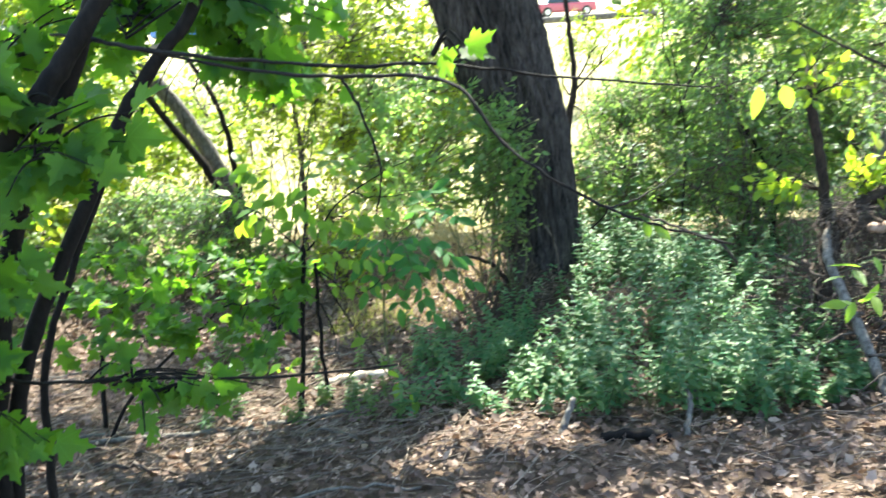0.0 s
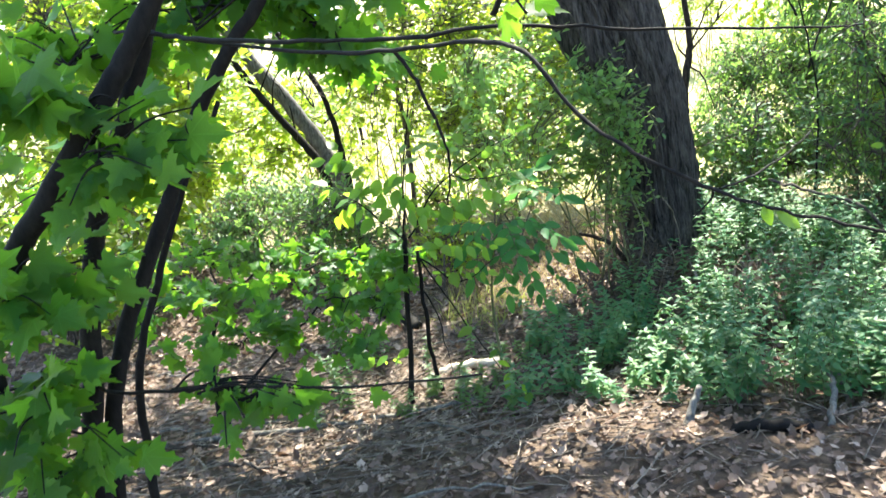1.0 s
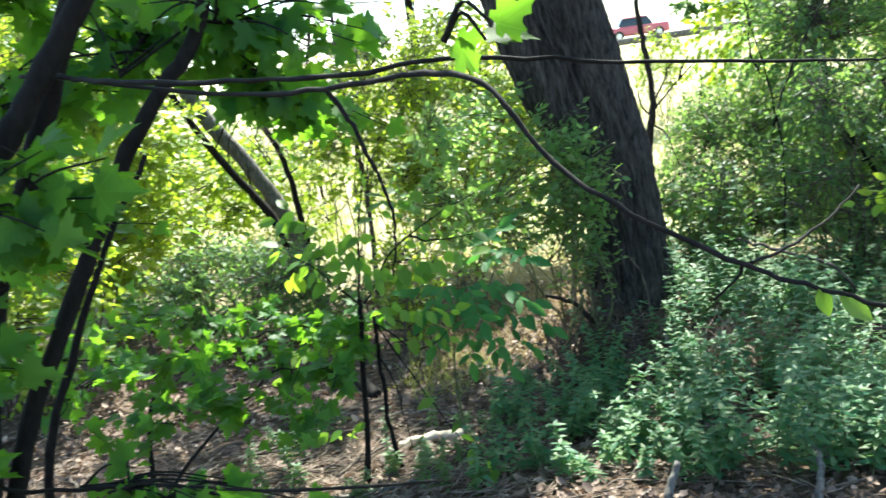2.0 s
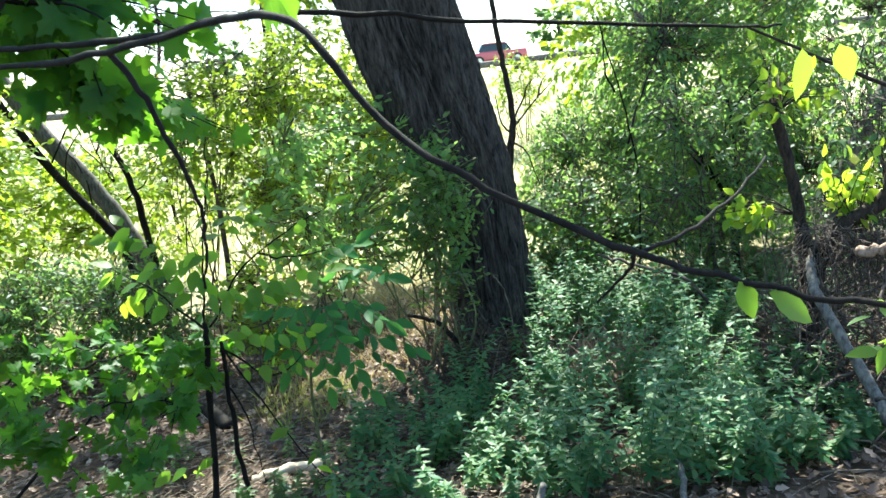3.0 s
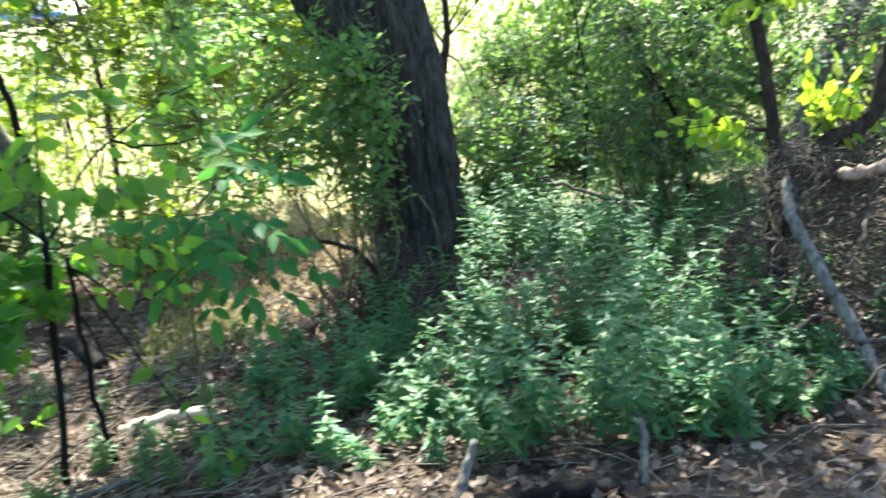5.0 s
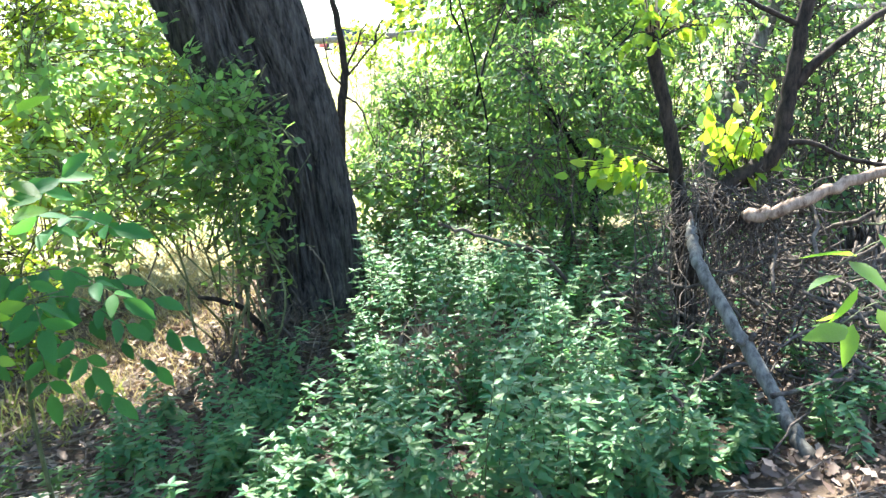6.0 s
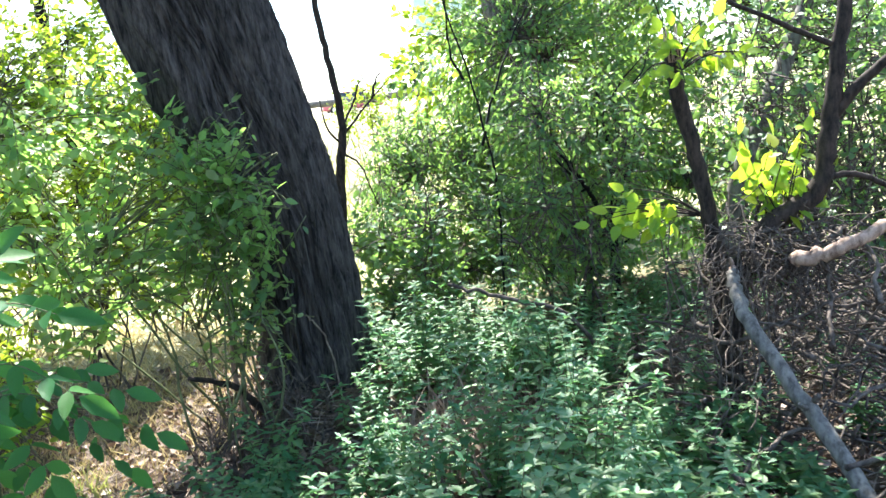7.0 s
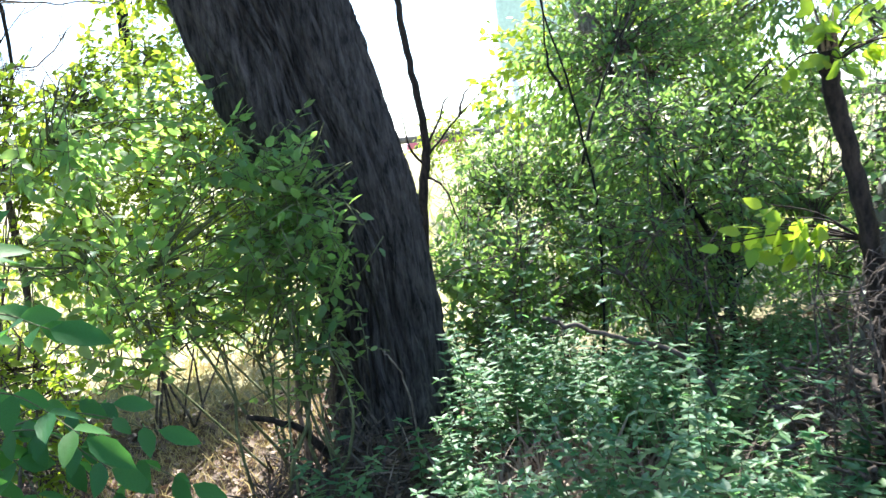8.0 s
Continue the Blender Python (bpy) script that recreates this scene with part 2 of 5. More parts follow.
OVAL_T = leaf_template([(0, 0), (0.24, 0.22), (0.29, 0.45), (0.17, 0.78), (0, 1.0)], 0.45)
LANCE_T = leaf_template([(0, 0), (0.17, 0.25), (0.19, 0.5), (0.1, 0.8), (0, 1.0)], 0.45, 0.15, 0.22)
LEAFLET_T = leaf_template([(0, 0), (0.16, 0.2), (0.22, 0.45), (0.14, 0.78), (0, 1.0)], 0.45, 0.18, 0.2)
HERB_T = leaf_template([(0, 0), (0.15, 0.14), (0.12, 0.22), (0.25, 0.32), (0.17, 0.44), (0.21, 0.57), (0.1, 0.66), (0.1, 0.8), (0, 1.0)], 0.42, 0.12, 0.13)
MAPLE_T = leaf_template([(0, 0.03), (0.2, -0.04), (0.33, 0.03), (0.26, 0.14), (0.45, 0.2), (0.6, 0.36), (0.42, 0.4), (0.45, 0.55), (0.25, 0.51),
                         (0.17, 0.57), (0.22, 0.75), (0.09, 0.8), (0, 1.02)], 0.3, 0.2, 0.3)
DEAD_T = leaf_template([(0, 0), (0.28, 0.2), (0.22, 0.4), (0.34, 0.55), (0.12, 0.8), (0, 1.0)], 0.45, 0.35, -0.25)
BLADE_T = (np.array([(-0.02, 0, 0), (0.02, 0, 0), (-0.014, 0.5, 0.04), (0.014, 0.5, 0.04), (0, 1, 0.22)], float), np.array([(0, 1, 2), (1, 3, 2), (2, 3, 4)]))


def unit(a):
    return a / (np.linalg.norm(a, axis=-1, keepdims=True) + 1e-9)


def frames_of(ways, normals):
    y = unit(np.asarray(ways, float))
    x = unit(np.cross(y, np.asarray(normals, float)))
    return np.stack([x, y, np.cross(x, y)], -1)


def leaves_mesh(name, template, places, ways, normals, sizes):
    tv, tf = template
    fr = frames_of(ways, normals)
    v = np.einsum("nij,kj->nki", fr, tv) * np.asarray(sizes)[:, None, None] + np.asarray(places)[:, None]
    f = tf[None] + (np.arange(len(places)) * len(tv))[:, None, None]
    return mesh_np(name, v.reshape(-1, 3), f.reshape(-1, 3))


def leaf_objects(name, template, material, parent, places, ways, normals, sizes, rest=None):
    """Leaves that can be told apart: objects of their own on one shared mesh; past 300 the farther ones are joined."""
    if rest is not None and len(places) > 300:
        order = np.argsort(places[:, 1])
        places, ways, normals, sizes = places[order], ways[order], normals[order], sizes[order]
        part("foliage", leaves_mesh("foliage", template, places[300:], ways[300:], normals[300:], sizes[300:]), rest, parent, kind="stuff")
        places, ways, normals, sizes = places[:300], ways[:300], normals[:300], sizes[:300]
    me = mesh_np(name, *template)
    me.materials.append(material)
    fr = frames_of(ways, normals)
    for p, f, s in zip(places, fr, sizes):
        m = Matrix(f.tolist()).to_4x4()
        part(name, me, None, parent, m=Matrix.Translation(p.tolist()) @ m @ Matrix.Diagonal((s, s, s, 1)))


def twig_leaves(rng, start, end, count, size, spread=0.9, droop=0.25, face=(0, -0.35, 1.0)):
    """Leaves set alternately along a twig: places, ways, normals, sizes."""
    s, e = np.asarray(start, float), np.asarray(end, float)
    axis = unit(e - s)
    side = unit(np.cross(axis, (0, 0, 1.0)) + rng.normal(0, 0.25, 3))
    t = np.linspace(0.15, 1, count)
    p = s + (e - s) * t[:, None] + rng.normal(0, size * 0.12, (count, 3))
    sign = np.where(np.arange(count) % 2, 1.0, -1.0)[:, None]
    w = axis * 0.6 + side * sign * spread + rng.normal(0, 0.3, (count, 3)) - np.array((0, 0, droop))
    w[-1] = axis + rng.normal(0, 0.2, 3)
    n = np.array(face) + rng.normal(0, 0.5, (count, 3))
    return p, w, n, size * rng.uniform(0.6, 1.25, count)


def gather(items):
    return [np.concatenate(a) for a in zip(*items)]


def shrub(name, label, category, base, centre, radii, stems, twigs, per, size, template, material, bark, seed, reach=0.3, droop=0.25, top=None, group=""):
    """A leafy shrub: stems from the base into an uneven crown, twigs in it, leaves along every twig."""
    rng = np.random.default_rng(seed)
    base, centre, radii = np.array(base, float), np.array(centre, float), np.array(radii, float)
    base[2] = height(base[0], base[1]) - 0.03
    root = thing(name, base, label, category, group)
    st = Tubes(seed)
    hubs = []
    for i in range(stems):
        h = centre + radii * rng.uniform(-0.6, 0.6, 3)
        b = base + np.array((rng.normal(0, 0.12), rng.normal(0, 0.12), 0))
        mid = (b + h) / 2 + rng.normal(0, 0.08, 3) + np.array((0, 0, 0.1))
        st.add([b, mid, h], rng.uniform(0.005, 0.011), 0.003, 5, 5, 0.008)
        hubs += [mid, h]
    hubs = np.array(hubs)
    items = []
    for i in range(twigs):
        d = unit(rng.normal(0, 1, 3))
        e = centre + radii * d * rng.uniform(0.25, 1.0) ** 0.5 * (1 + 0.18 * np.sin(5 * d[0] + seed) * np.sin(4 * d[2] + 2 * d[1]))
        g = height(e[0], e[1])
        if e[2] < g + 0.05:
            e[2] = g + 0.05 + rng.uniform(0, 0.15)
        near = hubs[np.argmin(np.linalg.norm(hubs - e, axis=1))]
        s = e + unit(near - e + rng.normal(0, 0.15, 3)) * reach * rng.uniform(0.6, 1.2)
        if i % 3 == 0:
            st.add([near, (near + s) / 2 + rng.normal(0, 0.03, 3), s, e], 0.005, 0.0015, 4, 3)
        else:
            st.add([s, e], 0.003, 0.0012, 3, 2)
        items.append(twig_leaves(rng, s, e, per, size, droop=droop))
    part("branchwork", st.mesh("branchwork"), bark, root, kind="stuff")
    part("foliage", leaves_mesh("foliage", template, *gather(items)), material, root, kind="stuff")
    return root


# ---- ground ----
def spaced(lo, a, b, hi, step):
    near = np.arange(a, b, step)
    far = b + step * np.cumsum(1.22 ** np.arange(1, 48))
    far = far[far < hi]
    back = a - step * np.cumsum(1.22 ** np.arange(1, 48))
    return np.concatenate([[lo], back[back > lo][::-1], near, far, [hi]])


gx, gy = spaced(-900, -4.5, 5.0, 900, 0.075), spaced(-300, 0.0, 10.0, 1500, 0.075)
GX, GY = np.meshgrid(gx, gy)
rng = np.random.default_rng(3)
rough = rng.normal(0, 0.006, GX.shape) * ((abs(GX) < 6) & (GY > -1) & (GY < 11))
gv = np.stack([GX, GY, height(GX, GY) + rough], -1).reshape(-1, 3)
q = np.arange(GX.size).reshape(GX.shape)
gf = np.stack([q[:-1, :-1], q[:-1, 1:], q[1:, 1:], q[1:, :-1]], -1).reshape(-1, 4)


def ground_material():
    m, nt, p = nodes_of("woodland_soil_and_meadow")
    n = noise_of(nt, 14, 8, rough=0.75)
    soil = ramp_of(nt, [(0.3, (0.03, 0.022, 0.016)), (0.55, (0.095, 0.068, 0.05)), (0.75, (0.20, 0.15, 0.11))])
    nt.links.new(n.outputs[0], soil.inputs[0])
    n2 = noise_of(nt, 0.9, 6, rough=0.7)
    grass = ramp_of(nt, [(0.3, (0.20, 0.21, 0.09)), (0.5, (0.31, 0.29, 0.16)), (0.7, (0.40, 0.36, 0.24))])
    nt.links.new(n2.outputs[0], grass.inputs[0])
    pos = nt.nodes.new("ShaderNodeTexCoord")
    sep = nt.nodes.new("ShaderNodeSeparateXYZ")
    nt.links.new(pos.outputs["Object"], sep.inputs[0])
    r = nt.nodes.new("ShaderNodeMapRange")
    r.inputs["From Min"].default_value, r.inputs["From Max"].default_value = 7.0, 9.5
    nt.links.new(sep.outputs["Y"], r.inputs["Value"])
    mx = nt.nodes.new("ShaderNodeMix")
    mx.data_type = "RGBA"
    nt.links.new(r.outputs[0], mx.inputs[0])
    nt.links.new(soil.outputs[0], mx.inputs[6])
    nt.links.new(grass.outputs[0], mx.inputs[7])
    nt.links.new(mx.outputs[2], p.inputs["Base Color"])
    p.inputs["Roughness"].default_value = 0.95
    p.inputs["Specular IOR Level"].default_value = 0.15
    bump_of(nt, p, n.outputs[0], 0.8, 0.02)
    return m


ground = part("ground", mesh_np("ground", gv, gf), ground_material(), None)
tagged(ground, "brown woodland soil rising into a pale dry meadow", "ground", kind="structure")


# ---- the big tree ----
def big_tree():
    base = (0.70, 6.42, float(height(0.70, 6.42)) - 0.1)
    root = thing("tree", base, "big old tree with dark furrowed bark and a leaning forked trunk", "tree")
    zs = np.concatenate([np.linspace(-0.55, 2.3, 110), np.linspace(2.4, 5.2, 24)])
    seg = 220
    a = np.linspace(0, 2 * np.pi, seg, endpoint=False)
    ca, sa = np.cos(a), np.sin(a)
    rows = []
    for z in zs:
        # right stem, left stem
        c1 = np.array((np.interp(z, [-0.5, 0.3, 0.8, 1.6, 5.2], [0.70, 0.695, 0.635, 0.455, -0.45]), 6.42 + 0.03 * z))
        r1 = np.interp(z, [-0.55, -0.35, -0.05, 0.3, 0.8, 1.6, 5.2], [0.40, 0.32, 0.272, 0.25, 0.26, 0.256, 0.17])
        c2 = np.array((np.interp(z, [0.0, 0.5, 0.8, 1.15, 1.6, 2.0, 5.2], [0.66, 0.62, 0.50, 0.335, 0.20, 0.08, -1.1]), 6.36 - 0.02 * z))
        r2 = np.interp(z, [0.0, 0.6, 1.2, 1.6, 5.2], [0.18, 0.20, 0.225, 0.225, 0.14])
        mid = (c1 + c2) / 2

        def away(c, r):
            d = mid - c
            b = d[0] * ca + d[1] * sa
            disc = b * b - (d @ d - r * r)
            return np.where(disc > 0, -b + np.sqrt(np.maximum(disc, 0)), 0)
        ra, rb = away(c1, r1), away(c2, r2)
        k = 0.018
        rad = np.maximum(ra, rb) + k * np.exp(-np.abs(ra - rb) / k) * 0.5
        rad = rad + smoothstep(0.1, -0.5, z) * 0.07 * np.maximum(0, np.sin(5 * a + 0.8)) ** 2
        for i in range(seg):
            ang = a[i]
            tw = ang + 0.10 * z
            sway = 0.35 * noise.noise(Vector((2.2 * math.cos(tw), 2.2 * math.sin(tw), z * 2.6)))
            ct, sn = math.cos(tw + sway * 0.5), math.sin(tw + sway * 0.5)
            f1 = noise.noise(Vector((7.0 * ct, 7.0 * sn, z * 0.75)))
            f2 = noise.noise(Vector((16 * ct + 5, 16 * sn, z * 1.6)))
            f3 = noise.noise(Vector((36 * ct, 36 * sn + 3, z * 5)))
            rad[i] += 0.13 * (min(abs(f1), 0.26) - 0.2) + 0.075 * (min(abs(f2), 0.22) - 0.14) + 0.014 * f3
        rows.append(np.stack([mid[0] + rad * ca, mid[1] + rad * sa, np.full(seg, z)], -1))
    v = np.vstack(rows)
    n = len(zs)
    i = np.arange(n - 1)[:, None] * seg + np.arange(seg)[None]
    j = np.arange(n - 1)[:, None] * seg + (np.arange(seg)[None] + 1) % seg
    part("trunk", mesh_np("trunk", v, np.stack([i, j, j + seg, i + seg], -1).reshape(-1, 4)), BARK, root)
    limbs = Tubes(5)
    rng = np.random.default_rng(11)
    hubs = []
    for k in range(16):
        s = np.array((-0.45 if k % 2 else -1.0, 6.45, 4.6 + 0.1 * (k % 5)))
        ang = k * 2.4
        e = s + np.array((math.cos(ang) * rng.uniform(2, 5), math.sin(ang) * rng.uniform(2, 4.6), rng.uniform(0.2, 2.6)))
        limbs.add([s, (s + e) / 2 + np.array((0, 0, 0.5)), e], 0.09, 0.02, 7, 5, 0.02)
        hubs += [e, (s + e) / 2 + np.array((0, 0, 0.5))]
    items = []
    # unseen, placed to shade chosen spots below: x, y, z, spread, leafy clumps
    shade_boughs = [(-0.9, 4.5, 5.0, 0.48, 42), (0.8, 6.8, 5.0, 0.7, 11), (2.3, 6.7, 5.1, 0.8, 8), (-1.35, 8.3, 5.0, 0.4, 10), (-1.9, 7.9, 5.0, 0.4, 8), (1.2, 7.9, 5.0, 0.35, 8), (2.2, 9.0, 5.1, 0.6, 3), (3.6, 8.0, 5.2, 0.8, 3),
              (2.2, 2.0, 5.6, 1.6, 18), (-3.0, 1.5, 5.6, 1.3, 16), (3.8, 4.6, 5.5, 0.9, 5)]
    for bx, by, bz, wide, c in [b for b in shade_boughs for _ in range(b[4])]:
        c = np.array((rng.normal(bx, wide), rng.normal(by, wide), rng.normal(bz, 0.45)))
        near = min(hubs, key=lambda h: float(np.linalg.norm(h - c)))
        limbs.add([near, (near + c) / 2 + rng.normal(0, 0.15, 3), c], 0.02, 0.006, 4, 3)
        for t in range(9):
            e = c + rng.normal(0, 0.42, 3) * (1, 1, 0.6)
            items.append(twig_leaves(rng, c + (e - c) * 0.2, e, 10, 0.13))
    part("limbs", limbs.mesh("limbs"), BARK, root)
    part("crown", leaves_mesh("crown", OVAL_T, *gather(items)), CANOPY, root, kind="stuff")


big_tree()


# ---- maple with several stems ----
def maple():
    g = float(height(-1.2, 2.38))
    root = thing("maple", (-1.2, 2.38, g), "young maple with several dark leaning stems and green lobed leaves", "tree")
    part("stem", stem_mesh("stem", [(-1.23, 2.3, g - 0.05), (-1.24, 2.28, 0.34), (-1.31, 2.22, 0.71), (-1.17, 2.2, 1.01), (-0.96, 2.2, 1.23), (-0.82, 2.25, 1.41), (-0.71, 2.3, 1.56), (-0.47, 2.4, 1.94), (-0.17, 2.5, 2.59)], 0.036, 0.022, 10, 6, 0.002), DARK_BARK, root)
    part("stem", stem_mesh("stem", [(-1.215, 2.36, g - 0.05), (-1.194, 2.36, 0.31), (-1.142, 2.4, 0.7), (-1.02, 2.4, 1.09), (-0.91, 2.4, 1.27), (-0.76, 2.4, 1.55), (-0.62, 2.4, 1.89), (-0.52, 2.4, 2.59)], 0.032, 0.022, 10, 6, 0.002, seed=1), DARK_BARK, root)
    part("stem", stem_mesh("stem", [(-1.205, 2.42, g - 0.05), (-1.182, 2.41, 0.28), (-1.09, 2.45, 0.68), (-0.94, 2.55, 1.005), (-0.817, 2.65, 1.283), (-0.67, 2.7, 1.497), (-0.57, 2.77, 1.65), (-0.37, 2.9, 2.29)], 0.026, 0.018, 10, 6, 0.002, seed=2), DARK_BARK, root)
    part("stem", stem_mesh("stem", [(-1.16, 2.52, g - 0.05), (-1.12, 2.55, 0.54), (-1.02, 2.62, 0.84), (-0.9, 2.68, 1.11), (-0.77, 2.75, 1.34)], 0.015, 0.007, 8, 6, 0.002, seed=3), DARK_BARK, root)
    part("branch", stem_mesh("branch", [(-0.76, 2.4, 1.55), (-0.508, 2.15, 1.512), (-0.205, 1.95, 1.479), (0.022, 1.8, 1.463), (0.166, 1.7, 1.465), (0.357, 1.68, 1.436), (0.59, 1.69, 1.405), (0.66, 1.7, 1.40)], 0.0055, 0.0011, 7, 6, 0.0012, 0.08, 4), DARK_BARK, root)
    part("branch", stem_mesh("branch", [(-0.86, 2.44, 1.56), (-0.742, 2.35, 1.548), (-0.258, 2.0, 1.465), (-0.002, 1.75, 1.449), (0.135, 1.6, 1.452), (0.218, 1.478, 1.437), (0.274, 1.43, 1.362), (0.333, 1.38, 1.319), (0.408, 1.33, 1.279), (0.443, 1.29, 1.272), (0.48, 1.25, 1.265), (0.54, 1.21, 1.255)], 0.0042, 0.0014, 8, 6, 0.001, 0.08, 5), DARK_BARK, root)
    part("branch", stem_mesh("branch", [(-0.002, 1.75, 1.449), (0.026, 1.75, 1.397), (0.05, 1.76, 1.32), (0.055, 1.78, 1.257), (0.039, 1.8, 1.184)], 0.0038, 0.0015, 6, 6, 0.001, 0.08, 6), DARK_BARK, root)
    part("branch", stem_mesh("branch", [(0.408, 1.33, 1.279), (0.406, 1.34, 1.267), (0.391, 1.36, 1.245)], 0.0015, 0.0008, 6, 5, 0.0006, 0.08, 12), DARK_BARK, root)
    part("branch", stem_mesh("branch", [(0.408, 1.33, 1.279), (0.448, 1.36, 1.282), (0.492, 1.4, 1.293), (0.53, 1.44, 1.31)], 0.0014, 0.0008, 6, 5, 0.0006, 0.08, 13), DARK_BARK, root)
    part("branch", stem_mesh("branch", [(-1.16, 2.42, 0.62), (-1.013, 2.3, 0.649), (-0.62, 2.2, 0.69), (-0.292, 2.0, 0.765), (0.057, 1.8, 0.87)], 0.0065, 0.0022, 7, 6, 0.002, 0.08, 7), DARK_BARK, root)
    tw = Tubes(8)
    rng = np.random.default_rng(21)
    items = []

    def spray(a, b, n, count, size, jitter, droop=0.5):
        """n twigs out of the stretch a..b, with drooping leaves."""
        a, b = np.array(a, float), np.array(b, float)
        for k in range(n):
            s = a + (b - a) * rng.uniform(0, 0.6)
            e = a + (b - a) * rng.uniform(0.5, 1.0) + rng.normal(0, jitter, 3) * (1, 1, 0.55)
            tw.add([s, (s + e) / 2 + (0, 0, 0.03), e], 0.004, 0.0015, 4, 4)
            items.append(twig_leaves(rng, s, e, count, size, droop=droop, face=(0.1, -0.8, 0.6)))
    # dark leaves round the stems
    spray((-0.97, 2.2, 1.24), (-0.59, 2.05, 1.32), 12, 6, 0.097, 0.09)
    spray((-0.87, 2.25, 1.39), (-0.92, 1.95, 1.49), 13, 6, 0.097, 0.14)
    spray((-1.22, 2.25, 0.94), (-0.99, 1.95, 1.04), 17, 6, 0.097, 0.15)
    spray((-1.23, 2.3, 0.69), (-1.07, 2.0, 0.65), 12, 6, 0.092, 0.12)
    spray((-1.17, 2.4, 0.49), (-1.22, 2.1, 0.37), 9, 5, 0.084, 0.10)
    # leaves above, against the light
    spray((-0.57, 2.77, 1.65), (-0.32, 3.05, 1.61), 17, 7, 0.084, 0.15)
    spray((-0.55, 2.9, 1.59), (-0.43, 3.08, 1.32), 13, 7, 0.084, 0.09)
    spray((-0.77, 2.7, 1.54), (-0.82, 3.1, 1.74), 20, 7, 0.088, 0.22)
    spray((-1.07, 2.5, 1.49), (-1.37, 3.2, 1.54), 21, 7, 0.088, 0.25)
    spray((-0.97, 2.5, 1.74), (-1.12, 3.1, 1.94), 21, 7, 0.088, 0.24)
    spray((-1.07, 2.5, 1.19), (-1.57, 3.2, 1.09), 13, 7, 0.084, 0.22)
    spray((-0.82, 3.4, 1.59), (-0.61, 4.1, 1.27), 26, 6, 0.08, 0.11)
    # the low spray along the level branch
    spray((-0.87, 2.3, 0.65), (-0.39, 2.08, 0.67), 15, 4, 0.056, 0.07, 0.7)
    # single leaves on the long level branch
    spray((0.11, 1.64, 1.47), (0.23, 1.56, 1.49), 2, 2, 0.05, 0.02)
    tw.parts("twig", DARK_BARK, root)
    leaf_objects("leaf", MAPLE_T, MAPLE, root, *gather(items), rest=MAPLE_MASS)
    tip = [np.array([(0.447, 1.28, 1.271), (0.456, 1.265, 1.268), (0.82, 2.0, 1.37), (0.87, 2.0, 1.37)]), np.array([(0.25, -0.1, -0.6), (0.75, 0.0, -0.5), (0.0, 0.0, -1.0), (0.35, 0, -1)]), np.array([(0, -0.8, 0.6), (0, -0.7, 0.7), (0.5, -1, 0), (-0.3, -1, 0.1)]), np.array([0.022, 0.03, 0.07, 0.055])]
    leaf_objects("leaf", OVAL_T, OVAL, root, *tip)


maple()


def maple_layer():
    """A second young maple behind the first: a flat layer of sunlit leaves."""
    at = (-1.68, 3.95, float(height(-1.68, 3.95)))
    root = thing("maple_sapling", at, "low young maple with a flat layer of bright backlit leaves", "sapling")
    tw = Tubes(30)
    rng = np.random.default_rng(31)
    items = []
    tw.add([(at[0], at[1], at[2] - 0.03), (-1.63, 3.95, 0.08), (-1.48, 3.9, 0.38)], 0.014, 0.008, 6, 5)
    tw.add([(at[0] + 0.05, at[1] - 0.1, at[2] - 0.03), (-1.43, 3.75, -0.07), (-1.08, 3.7, 0.26)], 0.012, 0.006, 6, 5)
    # level limbs that fork, twigs along them
    spots = []
    for s0, e0 in (((-1.48, 3.9, 0.38), (-2.03, 3.6, 0.48)), ((-1.48, 3.9, 0.38), (-1.83, 4.45, 0.48)), ((-1.48, 3.9, 0.38), (-1.13, 4.4, 0.4)), ((-1.08, 3.7, 0.26), (-0.68, 3.75, 0.34)),
                   ((-1.08, 3.7, 0.26), (-1.18, 3.35, 0.34)), ((-1.23, 4.15, 0.39), (-0.73, 4.3, 0.36)), ((-1.68, 3.78, 0.42), (-1.63, 3.4, 0.4)), ((-1.48, 3.9, 0.38), (-1.08, 4.0, 0.4))):
        s0, e0 = np.array(s0), np.array(e0)
        spots += list(tw.add([s0, (s0 + e0) / 2 + rng.normal(0, 0.03, 3) + (0, 0, 0.03), e0], 0.006, 0.002, 5, 5, 0.006))
    spots = np.array(spots)
    for k in range(150):
        e = np.array((rng.uniform(-2.13, -0.61), rng.uniform(3.3, 4.55), 0))
        e[2] = 0.48 - 0.12 * (e[0] + 1.68) + rng.normal(0, 0.06) - 0.18 * max(0, 3.8 - e[1])
        near = spots[np.argmin(np.linalg.norm(spots - e, axis=1))]
        s = e + unit(near - e) * min(0.16, float(np.linalg.norm(near - e)))
        tw.add([near, (near + s) / 2 + rng.normal(0, 0.015, 3), s, e], 0.0025, 0.001, 4, 3)
        items.append(twig_leaves(rng, s, e, 6, 0.066, droop=0.15, face=(0, -0.6, 0.9)))
    tw.parts("stem", DARK_BARK, root)
    leaf_objects("leaf", MAPLE_T, MAPLE, root, *gather(items), rest=MAPLE_MASS)


maple_layer()


